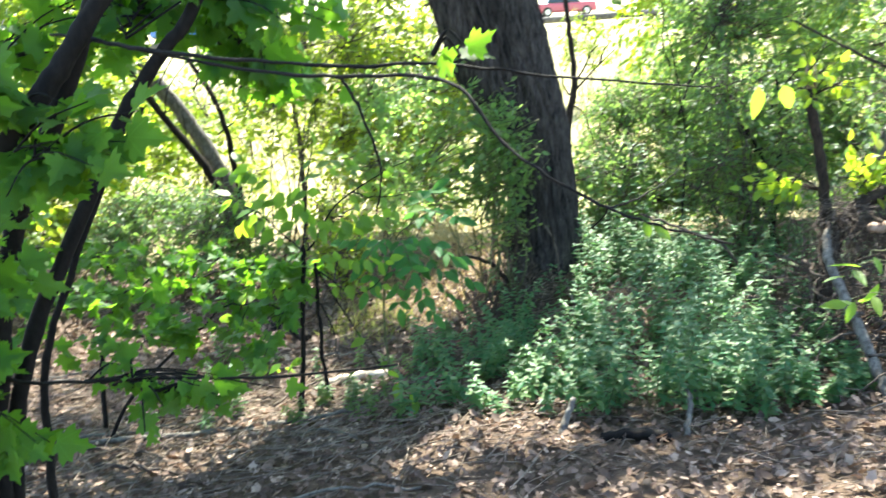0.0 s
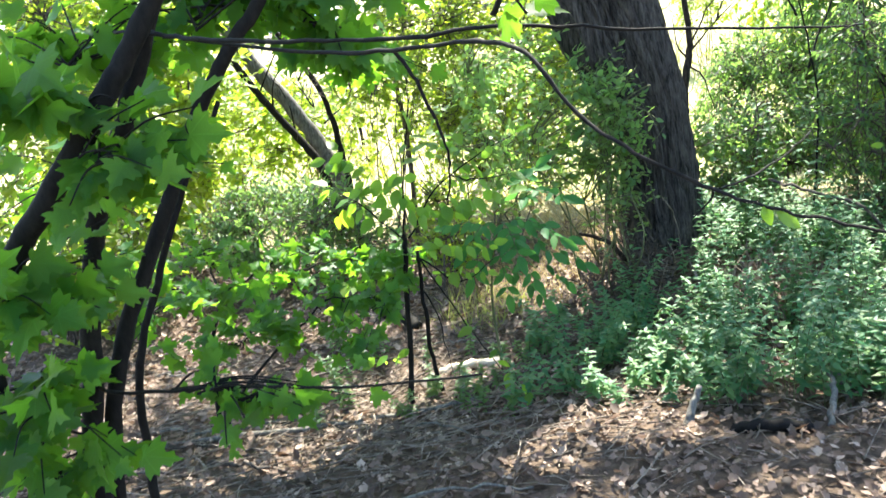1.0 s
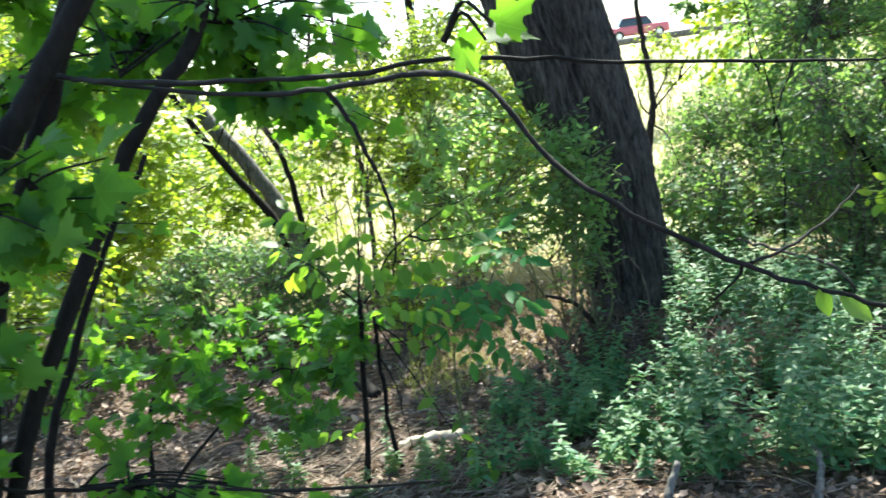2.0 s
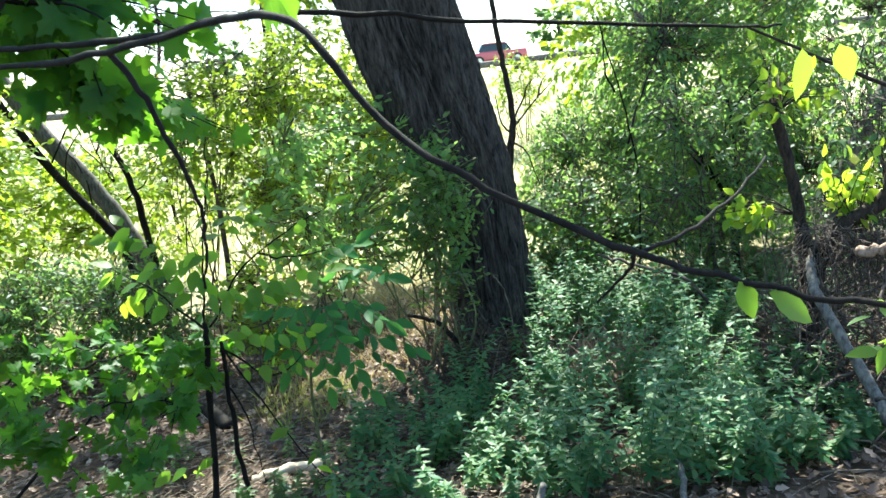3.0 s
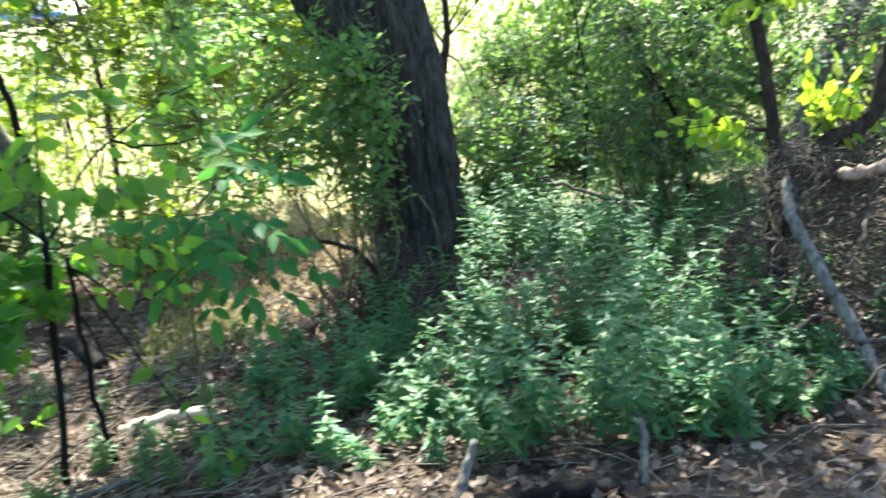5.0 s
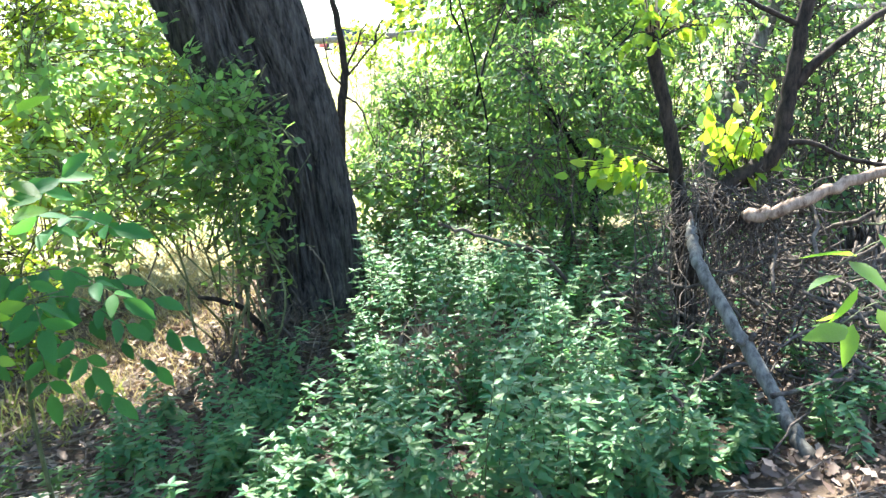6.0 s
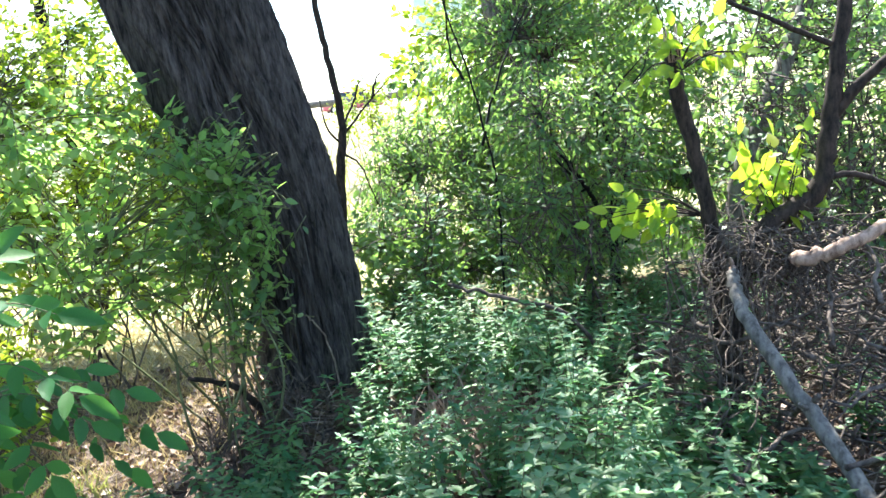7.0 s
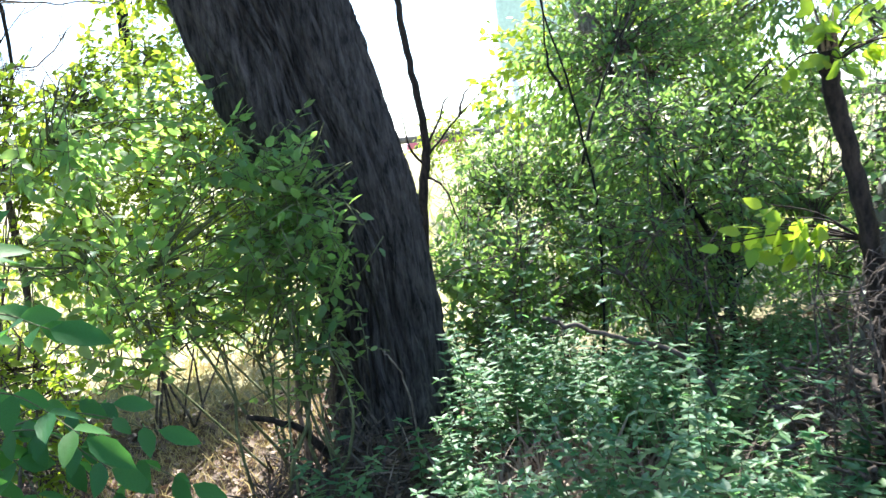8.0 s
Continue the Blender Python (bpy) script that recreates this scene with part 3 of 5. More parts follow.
def thin_sapling():
    g = float(height(-0.77, 4.2))
    root = thing("sapling", (-0.77, 4.2, g), "thin dark sapling with two stems and sparse oval leaves", "sapling")
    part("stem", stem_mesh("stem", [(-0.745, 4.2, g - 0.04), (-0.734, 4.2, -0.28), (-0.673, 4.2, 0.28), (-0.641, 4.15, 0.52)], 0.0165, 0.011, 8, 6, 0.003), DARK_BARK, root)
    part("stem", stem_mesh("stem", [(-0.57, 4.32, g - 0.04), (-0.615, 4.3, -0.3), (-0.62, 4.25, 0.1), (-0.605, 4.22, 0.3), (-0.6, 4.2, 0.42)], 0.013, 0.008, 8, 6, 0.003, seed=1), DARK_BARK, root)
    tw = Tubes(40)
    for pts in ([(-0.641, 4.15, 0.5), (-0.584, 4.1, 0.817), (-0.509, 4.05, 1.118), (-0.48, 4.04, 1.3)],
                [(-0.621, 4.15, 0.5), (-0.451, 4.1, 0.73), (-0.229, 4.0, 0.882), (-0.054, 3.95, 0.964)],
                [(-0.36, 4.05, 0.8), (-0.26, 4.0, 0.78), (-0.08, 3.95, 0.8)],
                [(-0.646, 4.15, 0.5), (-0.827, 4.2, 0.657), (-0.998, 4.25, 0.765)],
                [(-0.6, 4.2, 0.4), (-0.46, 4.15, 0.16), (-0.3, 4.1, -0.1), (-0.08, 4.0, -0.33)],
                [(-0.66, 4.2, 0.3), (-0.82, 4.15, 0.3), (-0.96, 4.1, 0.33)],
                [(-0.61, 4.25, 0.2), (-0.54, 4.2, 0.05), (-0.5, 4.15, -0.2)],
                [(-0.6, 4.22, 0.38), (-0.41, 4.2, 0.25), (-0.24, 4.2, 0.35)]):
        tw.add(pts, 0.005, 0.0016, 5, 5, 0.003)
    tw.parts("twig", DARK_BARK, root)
    rng = np.random.default_rng(41)
    items = [twig_leaves(rng, (-0.6, 4.1, 0.75), (-0.52, 4.05, 1.02), 8, 0.085, droop=0.7),
             twig_leaves(rng, (-0.68, 4.16, 0.55), (-1.01, 4.25, 0.78), 14, 0.085, droop=0.7),
             twig_leaves(rng, (-0.76, 4.2, 0.85), (-0.96, 4.2, 0.9), 8, 0.085, droop=0.6),
             twig_leaves(rng, (-0.66, 4.15, 0.8), (-0.56, 4.1, 0.6), 8, 0.08, droop=0.7),
             twig_leaves(rng, (-0.44, 4.1, 0.74), (-0.05, 3.95, 0.965), 11, 0.085, droop=0.5),
             twig_leaves(rng, (-0.36, 4.05, 0.8), (-0.08, 3.95, 0.8), 6, 0.08, droop=0.5),
             twig_leaves(rng, (-0.41, 4.1, 0.7), (-0.26, 4.05, 0.62), 5, 0.08, droop=0.5),
             twig_leaves(rng, (-0.7, 4.2, 0.3), (-0.96, 4.1, 0.33), 10, 0.08, droop=0.6),
             twig_leaves(rng, (-0.74, 4.15, 0.15), (-0.86, 4.05, 0.05), 8, 0.08, droop=0.7),
             twig_leaves(rng, (-0.46, 4.15, 0.16), (-0.08, 4.0, -0.33), 9, 0.075, droop=0.5),
             twig_leaves(rng, (-0.62, 4.15, 0.6), (-0.91, 4.2, 0.95), 14, 0.085, droop=0.8, face=(0.1, -0.8, 0.4)),
             twig_leaves(rng, (-0.56, 4.1, 0.85), (-0.81, 4.15, 0.75), 10, 0.085, droop=0.8, face=(0.1, -0.8, 0.4)),
             twig_leaves(rng, (-0.58, 4.1, 0.65), (-0.34, 4.05, 0.62), 8, 0.08, droop=0.8, face=(0.1, -0.8, 0.4)),
             twig_leaves(rng, (-0.51, 4.1, 0.9), (-0.26, 4.0, 1), 8, 0.08, droop=0.6, face=(0.1, -0.8, 0.4)),
             twig_leaves(rng, (-0.71, 4.15, 0.25), (-1.01, 4.1, 0.2), 9, 0.08, droop=0.8, face=(0.1, -0.8, 0.4)),
             twig_leaves(rng, (-0.66, 4.15, -0.05), (-0.88, 4.1, -0.1), 8, 0.075, droop=0.8, face=(0.1, -0.8, 0.4))]
    items += [twig_leaves(rng, (-0.58, 4.12, 0.62), (-0.11, 4.0, 0.72), 12, 0.085, droop=0.8, face=(0.1, -0.8, 0.4)),
              twig_leaves(rng, (-0.62, 4.15, 0.45), (-0.21, 4.1, 0.45), 12, 0.08, droop=0.8, face=(0.1, -0.8, 0.4)),
              twig_leaves(rng, (-0.6, 4.2, 0.3), (-0.26, 4.2, 0.3), 9, 0.08, droop=0.8, face=(0.1, -0.8, 0.4))]
    leaf_objects("leaf", OVAL_T, OVAL, root, *gather(items))
    # three leaves coloured as sunlit, with LIME in place of OVAL
    lit = [np.array([(-0.93, 4.2, 0.66), (-0.91, 4.18, 0.64), (-0.96, 4.2, 0.63)]), np.array([(0.1, 0, -1.0), (0.3, 0.1, -1), (-0.2, 0, -1)]), np.array([(0.3, -1, 0.2), (0.6, -0.8, 0.1), (-0.3, -1, 0.1)]), np.array([0.10, 0.08, 0.07])]
    leaf_objects("leaf", OVAL_T, LIME, root, *lit)


thin_sapling()


def ash_sapling():
    """Feathered leaves of nine leaflets on arching stalks."""
    at = (-0.32, 4.62, float(height(-0.32, 4.62)))
    root = thing("ash_sapling", at, "ash sapling with dull blue-green feathered leaves", "sapling")
    st = Tubes(50)
    rng = np.random.default_rng(51)
    st.add([(at[0], at[1], at[2] - 0.03), (-0.33, 4.6, 0.0), (-0.27, 4.55, 0.36)], 0.009, 0.005, 6, 6)
    st.add([(-0.3, 4.58, 0.2), (-0.2, 4.3, 0.5), (-0.1, 4.1, 0.62)], 0.005, 0.003, 5, 5)
    items = []
    for s, e in (((-0.27, 4.55, 0.36), (0.17, 4.58, 0.17)), ((-0.27, 4.55, 0.36), (0.06, 4.66, 0.05)), ((-0.27, 4.55, 0.36), (-0.22, 4.45, 0.08)), ((-0.28, 4.56, 0.34), (-0.02, 4.7, 0.36)),
                 ((-0.2, 4.3, 0.5), (0.08, 4.2, 0.42)), ((-0.1, 4.1, 0.62), (0.12, 4.0, 0.66)), ((-0.1, 4.1, 0.62), (0.02, 4.0, 0.80)), ((-0.2, 4.3, 0.5), (-0.1, 4.05, 0.40)), ((-0.27, 4.55, 0.36), (-0.50, 4.6, 0.42)),
                 ((-0.27, 4.55, 0.36), (0.02, 4.5, 0.26)), ((-0.27, 4.55, 0.36), (-0.08, 4.42, 0.16)), ((-0.27, 4.55, 0.36), (0.1, 4.62, 0.30)), ((-0.3, 4.58, 0.2), (-0.05, 4.5, 0.02)), ((-0.27, 4.55, 0.36), (-0.38, 4.4, 0.2)), ((-0.2, 4.3, 0.5), (-0.35, 4.15, 0.42))):
        s, e = np.array(s), np.array(e)
        m = (s + e) / 2 + np.array((0, 0, 0.05))
        c = st.add([s, m, e], 0.0025, 0.0012, 4, 6)
        axis = unit(e - s)
        side = unit(np.cross(axis, (0, 0, 1.0)))
        for k in range(4):
            p = c[3 + 3 * k - (k > 2)]
            for sg in (-1, 1):
                items.append((p[None], (axis * 0.35 + side * sg + np.array((0, 0, -0.35)) + rng.normal(0, 0.12, 3))[None], (np.array((0.1, -0.75, 0.6)) + rng.normal(0, 0.3, 3))[None], np.array([rng.uniform(0.075, 0.105)])))
        items.append((e[None], (axis + np.array((0, 0, -0.3)))[None], np.array([(0.1, -0.75, 0.6)]), np.array([0.11])))
    st.parts("stalk", GREEN_STEM, root)
    leaf_objects("leaflet", LEAFLET_T, ASH, root, *gather(items))


ash_sapling()

def bank_seedling():
    """A slim seedling on the bank with a few bright hanging leaves."""
    g = float(height(1.78, 3.2))
    root = thing("seedling", (1.78, 3.2, g), "slim seedling with a few bright green hanging leaves", "sapling")
    st = Tubes(55)
    st.add([(1.78, 3.2, g - 0.02), (1.80, 3.22, 0.25), (1.76, 3.2, 0.62), (1.6, 3.12, 0.68)], 0.006, 0.002, 6, 6, 0.002)
    st.add([(1.76, 3.2, 0.6), (1.60, 3.08, 0.655), (1.47, 3.02, 0.64)], 0.002, 0.001, 5, 5)
    st.add([(1.79, 3.21, 0.45), (1.62, 3.1, 0.53), (1.48, 3.02, 0.53)], 0.002, 0.001, 5, 5)
    st.add([(1.76, 3.2, 0.55), (1.70, 3.28, 0.52), (1.686, 3.3, 0.48)], 0.002, 0.001, 5, 5)
    st.parts("stem", GREEN_STEM, root)
    rng = np.random.default_rng(56)
    items = [twig_leaves(rng, (1.60, 3.08, 0.655), (1.47, 3.02, 0.64), 4, 0.10, droop=0.25, face=(0, -0.3, 1.0)),
             twig_leaves(rng, (1.62, 3.1, 0.53), (1.48, 3.02, 0.53), 4, 0.10, droop=0.3, face=(0, -0.3, 1.0)),
             twig_leaves(rng, (1.71, 3.28, 0.50), (1.70, 3.3, 0.45), 2, 0.085, droop=1.6, face=(0.2, -1, 0.1))]
    leaf_objects("leaf", LANCE_T, OVAL, root, *gather(items))


bank_seedling()

# ---- shrubs ----
shrub("elder_shrub", "leafy elder shrub growing against the big trunk", "shrub", (0.25, 6.02, 0), (-0.1, 6.0, 0.74), (0.72, 0.36, 0.62), 6, 250, 9, 0.058, OVAL_T, ELDER, GREEN_STEM, 60)
shrub("elder_shrub", "upright leafy shoots hanging beside the big trunk", "shrub", (0.36, 5.9, 0), (0.42, 5.84, 0.42), (0.19, 0.12, 0.44), 5, 95, 8, 0.048, OVAL_T, ELDER, GREEN_STEM, 61)
shrub("elder_shrub", "pale sunlit elder shoots before the trunk", "shrub", (0.30, 5.8, 0), (0.35, 5.78, 0.72), (0.20, 0.12, 0.34), 4, 60, 8, 0.055, OVAL_T, ELDER, GREEN_STEM, 59)
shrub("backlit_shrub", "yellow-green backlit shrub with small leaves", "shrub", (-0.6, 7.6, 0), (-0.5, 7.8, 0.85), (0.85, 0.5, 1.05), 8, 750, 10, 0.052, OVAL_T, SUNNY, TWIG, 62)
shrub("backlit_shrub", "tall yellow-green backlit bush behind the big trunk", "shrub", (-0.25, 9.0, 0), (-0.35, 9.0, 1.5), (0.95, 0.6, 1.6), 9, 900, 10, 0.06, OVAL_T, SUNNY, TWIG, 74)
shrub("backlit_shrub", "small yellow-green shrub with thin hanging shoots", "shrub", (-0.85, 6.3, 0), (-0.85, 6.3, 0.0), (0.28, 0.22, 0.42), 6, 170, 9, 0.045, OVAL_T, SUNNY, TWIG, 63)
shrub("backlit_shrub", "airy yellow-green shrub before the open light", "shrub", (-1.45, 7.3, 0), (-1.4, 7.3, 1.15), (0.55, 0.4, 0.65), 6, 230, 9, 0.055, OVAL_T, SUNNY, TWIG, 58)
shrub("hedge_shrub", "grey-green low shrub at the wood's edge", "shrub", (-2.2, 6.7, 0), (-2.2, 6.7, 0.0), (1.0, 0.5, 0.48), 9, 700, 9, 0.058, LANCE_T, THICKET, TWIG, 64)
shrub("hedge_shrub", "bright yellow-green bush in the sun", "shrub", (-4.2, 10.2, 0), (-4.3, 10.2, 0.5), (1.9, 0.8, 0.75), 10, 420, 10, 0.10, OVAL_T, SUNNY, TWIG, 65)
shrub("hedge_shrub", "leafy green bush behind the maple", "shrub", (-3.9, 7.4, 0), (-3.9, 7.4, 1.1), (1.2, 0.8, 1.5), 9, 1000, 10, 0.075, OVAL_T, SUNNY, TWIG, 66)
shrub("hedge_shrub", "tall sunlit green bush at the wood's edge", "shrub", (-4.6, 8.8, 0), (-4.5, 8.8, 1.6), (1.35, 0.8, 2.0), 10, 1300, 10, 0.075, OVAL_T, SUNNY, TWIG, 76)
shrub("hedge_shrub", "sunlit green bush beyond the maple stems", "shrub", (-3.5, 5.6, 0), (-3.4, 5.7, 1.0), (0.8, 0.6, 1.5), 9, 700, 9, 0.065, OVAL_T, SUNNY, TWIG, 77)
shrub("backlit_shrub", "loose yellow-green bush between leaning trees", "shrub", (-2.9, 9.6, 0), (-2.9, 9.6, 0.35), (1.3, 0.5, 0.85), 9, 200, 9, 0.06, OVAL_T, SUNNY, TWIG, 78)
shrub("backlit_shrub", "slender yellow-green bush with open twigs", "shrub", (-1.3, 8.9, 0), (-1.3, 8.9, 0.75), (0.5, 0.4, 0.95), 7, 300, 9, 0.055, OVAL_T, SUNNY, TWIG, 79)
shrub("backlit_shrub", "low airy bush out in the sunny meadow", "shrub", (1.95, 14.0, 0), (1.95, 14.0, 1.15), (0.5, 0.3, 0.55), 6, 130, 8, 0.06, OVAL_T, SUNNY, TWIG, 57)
shrub("thicket_shrub", "dense green thicket shrub behind the big tree", "shrub", (1.7, 7.9, 0), (1.75, 7.9, 0.35), (0.7, 0.5, 0.85), 7, 800, 11, 0.054, LANCE_T, THICKET, TWIG, 67, droop=0.7, group="thicket")
shrub("thicket_shrub", "tall dense green thicket shrub", "shrub", (2.7, 8.0, 0), (2.7, 8.0, 0.95), (0.95, 0.7, 1.6), 8, 1300, 11, 0.060, LANCE_T, THICKET, TWIG, 68, droop=0.8, group="thicket")
shrub("thicket_shrub", "tall dense green thicket shrub with a dark heart", "shrub", (4.0, 7.8, 0), (4.0, 7.8, 1.1), (1.2, 0.9, 1.8), 9, 1550, 10, 0.062, LANCE_T, THICKET, TWIG, 69, droop=0.8, group="thicket")
shrub("thicket_shrub", "green thicket shrub with thin bare stems", "shrub", (2.3, 6.7, 0), (2.25, 6.7, 0.55), (0.65, 0.4, 0.75), 9, 400, 10, 0.052, LANCE_T, THICKET, TWIG, 70, droop=0.6, group="thicket")
shrub("thicket_shrub", "half-bare thicket shrub with grey twigs", "shrub", (3.5, 6.2, 0), (3.45, 6.2, 0.6), (0.75, 0.5, 1.1), 44, 560, 4, 0.055, OVAL_T, THICKET, TWIG, 71, group="thicket")
shrub("thicket_shrub", "bare tangled shrub with few leaves", "shrub", (4.3, 6.6, 0), (4.1, 6.5, 0.8), (0.8, 0.5, 1.2), 48, 700, 3, 0.055, OVAL_T, THICKET, TWIG, 73, group="thicket")
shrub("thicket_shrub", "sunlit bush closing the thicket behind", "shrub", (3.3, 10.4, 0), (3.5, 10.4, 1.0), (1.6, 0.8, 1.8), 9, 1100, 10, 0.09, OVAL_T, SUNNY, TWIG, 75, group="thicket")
shrub("thicket_shrub", "low bush of pale leaves in the sun beside the trunk", "shrub", (1.35, 7.0, 0), (1.3, 7.0, 0.08), (0.42, 0.4, 0.5), 6, 300, 9, 0.05, OVAL_T, THICKET, TWIG, 72, group="thicket")


# ---- low herbs on the woodland floor ----
def herbs(name, label, rng, places, tall, size, seed, material=None):
    """Upright stems with pairs of leaves, set crosswise."""
    st = Tubes(seed)
    items = []
    for x, y in places:
        g = float(height(x, y))
        h = max(0.12, tall(x, y) * rng.uniform(0.5, 1.15))
        lean = rng.normal(0, 0.26, 2) * h
        c = st.add([(x, y, g - 0.02), (x + lean[0] * 0.3, y + lean[1] * 0.3, g + h * 0.5), (x + lean[0], y + lean[1], g + h)], 0.003, 0.0011, 3, 8)
        a0 = rng.uniform(0, 6.28)
        k0 = 4 if h > 0.2 else 2
        for k in range(k0, len(c)):
            for j in (0, 1):
                a = a0 + k * 1.57 + j * 3.14 + rng.normal(0, 0.25)
                w = np.array((math.cos(a), math.sin(a), rng.normal(-0.03, 0.22)))
                items.append((c[k][None], w[None], (np.array((0, -0.05, 1.0)) + rng.normal(0, 0.2, 3))[None], np.array([size * rng.uniform(0.65, 1.2) * (1.1 - 0.45 * k / len(c))])))
        for j in range(3):
            a = a0 + j * 2.1
            items.append((c[-1][None], np.array([(math.cos(a), math.sin(a), 0.35)]), np.array([(0, 0, 1.0)]), np.array([size * 0.6])))
    x0, y0 = np.mean(places, 0)
    root = thing(name, (x0, y0, float(height(x0, y0))), label, "undergrowth", kind="stuff")
    part("stalkwork", st.mesh("stalkwork"), GREEN_STEM, root, kind="stuff")
    part("foliage", leaves_mesh("foliage", HERB_T, *gather(items)), material or HERB, root, kind="stuff")


def scatter(rng, n, x0, x1, y0, y1, keep):
    out = []
    while len(out) < n:
        x, y = rng.uniform(x0, x1), rng.uniform(y0, y1)
        if keep(x, y):
            out.append((x, y))
    return out


rng = np.random.default_rng(80)
def herb_room(x, y):
    """Chance of a herb: none at the trunk's foot, few in the trunk's lee and among the broken stalks."""
    c = 1.0
    if (x - 0.62) ** 2 + (y - 6.3) ** 2 < 0.33:
        return 0.0
    c *= 0.5 + 0.5 * float(smoothstep(0.35, 0.85, x - 0.12 * (y - 4.8)))
    if 5.1 < y < 5.85 and 0.95 < x < 1.6:
        c *= 0.12
    return c * float(smoothstep(-0.28, 0.1, noise.noise(Vector((x * 2.6, y * 2.6, 7.1)))))


MAIN = scatter(rng, 470, 0.2, 2.2, 3.8, 6.3, lambda x, y: (y - 3.95) > 1.4 * max(0, 0.75 - x) - 0.1 + 0.5 * max(0, x - 1.5) and rng.random() < herb_room(x, y))
herbs("undergrowth", "thick bed of blue-green herbs under the big tree", rng, MAIN, lambda x, y: 0.24 + 0.14 * (x > 0.9) + 0.10 * (y > 4.9) + 0.36 * noise.noise(Vector((x * 2.2, y * 2.2, 1.7))) - 0.05 * (y < 4.3), 0.068, 81)
herbs("undergrowth", "loose herbs on the litter before the big tree", rng, scatter(rng, 62, -0.2, 0.55, 3.9, 5.5, lambda x, y: True), lambda x, y: 0.22, 0.07, 82)
herbs("undergrowth", "low seedlings on the litter round the thin sapling", rng, scatter(rng, 38, -1.5, -0.2, 3.9, 5.1, lambda x, y: True), lambda x, y: 0.17, 0.055, 86, THICKET)
herbs("undergrowth", "pale sunlit herbs at the foot of the thicket", rng, scatter(rng, 240, 0.95, 3.2, 5.8, 7.4, lambda x, y: True), lambda x, y: 0.40, 0.062, 83)
herbs("undergrowth", "sparse herbs beside the fallen branch", rng, scatter(rng, 90, 2.3, 3.6, 3.9, 5.6, lambda x, y: x > 2.5 or y < 4.2), lambda x, y: 0.2, 0.07, 84)
for x, y, h in ((1.79, 5.47, 1.0), (1.62, 5.35, 0.72), (1.05, 5.75, 0.78), (1.2, 6.1, 0.75)):
    herbs("tall_weed", "tall pale weed with tiers of narrow leaves", rng, [(x, y)], lambda a, b, h=h: h * 1.1, 0.08, 85)


# ---- broken stem, leaning grey branch and brush on the bank ----
def snapped_tree():
    g = float(height(2.24, 5.1))
    root = thing("snapped_tree", (2.24, 5.1, g), "dark snapped stem with a torn red top and yellow-green shoots", "tree stump")
    part("stem", stem_mesh("stem", [(2.25, 5.1, g - 0.05), (2.275, 5.1, 0.11), (2.257, 5.1, 0.31), (2.247, 5.1, 0.424), (2.198, 5.1, 0.715), (2.126, 5.08, 0.997), (2.116, 5.06, 1.11)], 0.04, 0.026, 10, 6, 0.003, 0.06), BROWN_BARK, root)
    t = Tubes(90)
    rng = np.random.default_rng(91)
    for k in range(9):
        a = k * 0.7
        p = np.array((2.116 + 0.02 * math.cos(a), 5.06 + 0.02 * math.sin(a), 1.07))
        t.add([p, p + np.array((0.012 * math.cos(a) - 0.004, 0.012 * math.sin(a), rng.uniform(0.05, 0.15)))], 0.008, 0.001, 4, 2)
    part("torn_top", t.mesh("torn_top"), RED_WOOD, root, "splintered reddish wood")
    tw = Tubes(92)
    items = []

    def sprig(s, e, n, count, size, jit, droop):
        s, e = np.array(s), np.array(e)
        for k in range(n):
            f = e + rng.normal(0, jit, 3)
            tw.add([s, (s + f) / 2 + (0, 0, 0.03), f], 0.004, 0.0015, 4, 4)
            items.append(twig_leaves(rng, s + (f - s) * 0.35, f, count, size, droop=droop, face=(0.2, -0.7, 0.5)))
    sprig((2.235, 5.12, 0.47), (1.935, 5.22, 0.46), 8, 7, 0.075, 0.07, 1.2)
    sprig((2.12, 5.07, 1.07), (2.115, 5.0, 1.18), 10, 6, 0.065, 0.09, 0.6)
    sprig((2.135, 5.08, 1.03), (2.275, 5.02, 1.16), 6, 6, 0.065, 0.08, 0.7)
    tw.parts("twig", BROWN_BARK, root)
    leaf_objects("leaf", OVAL_T, LIME, root, *gather(items))


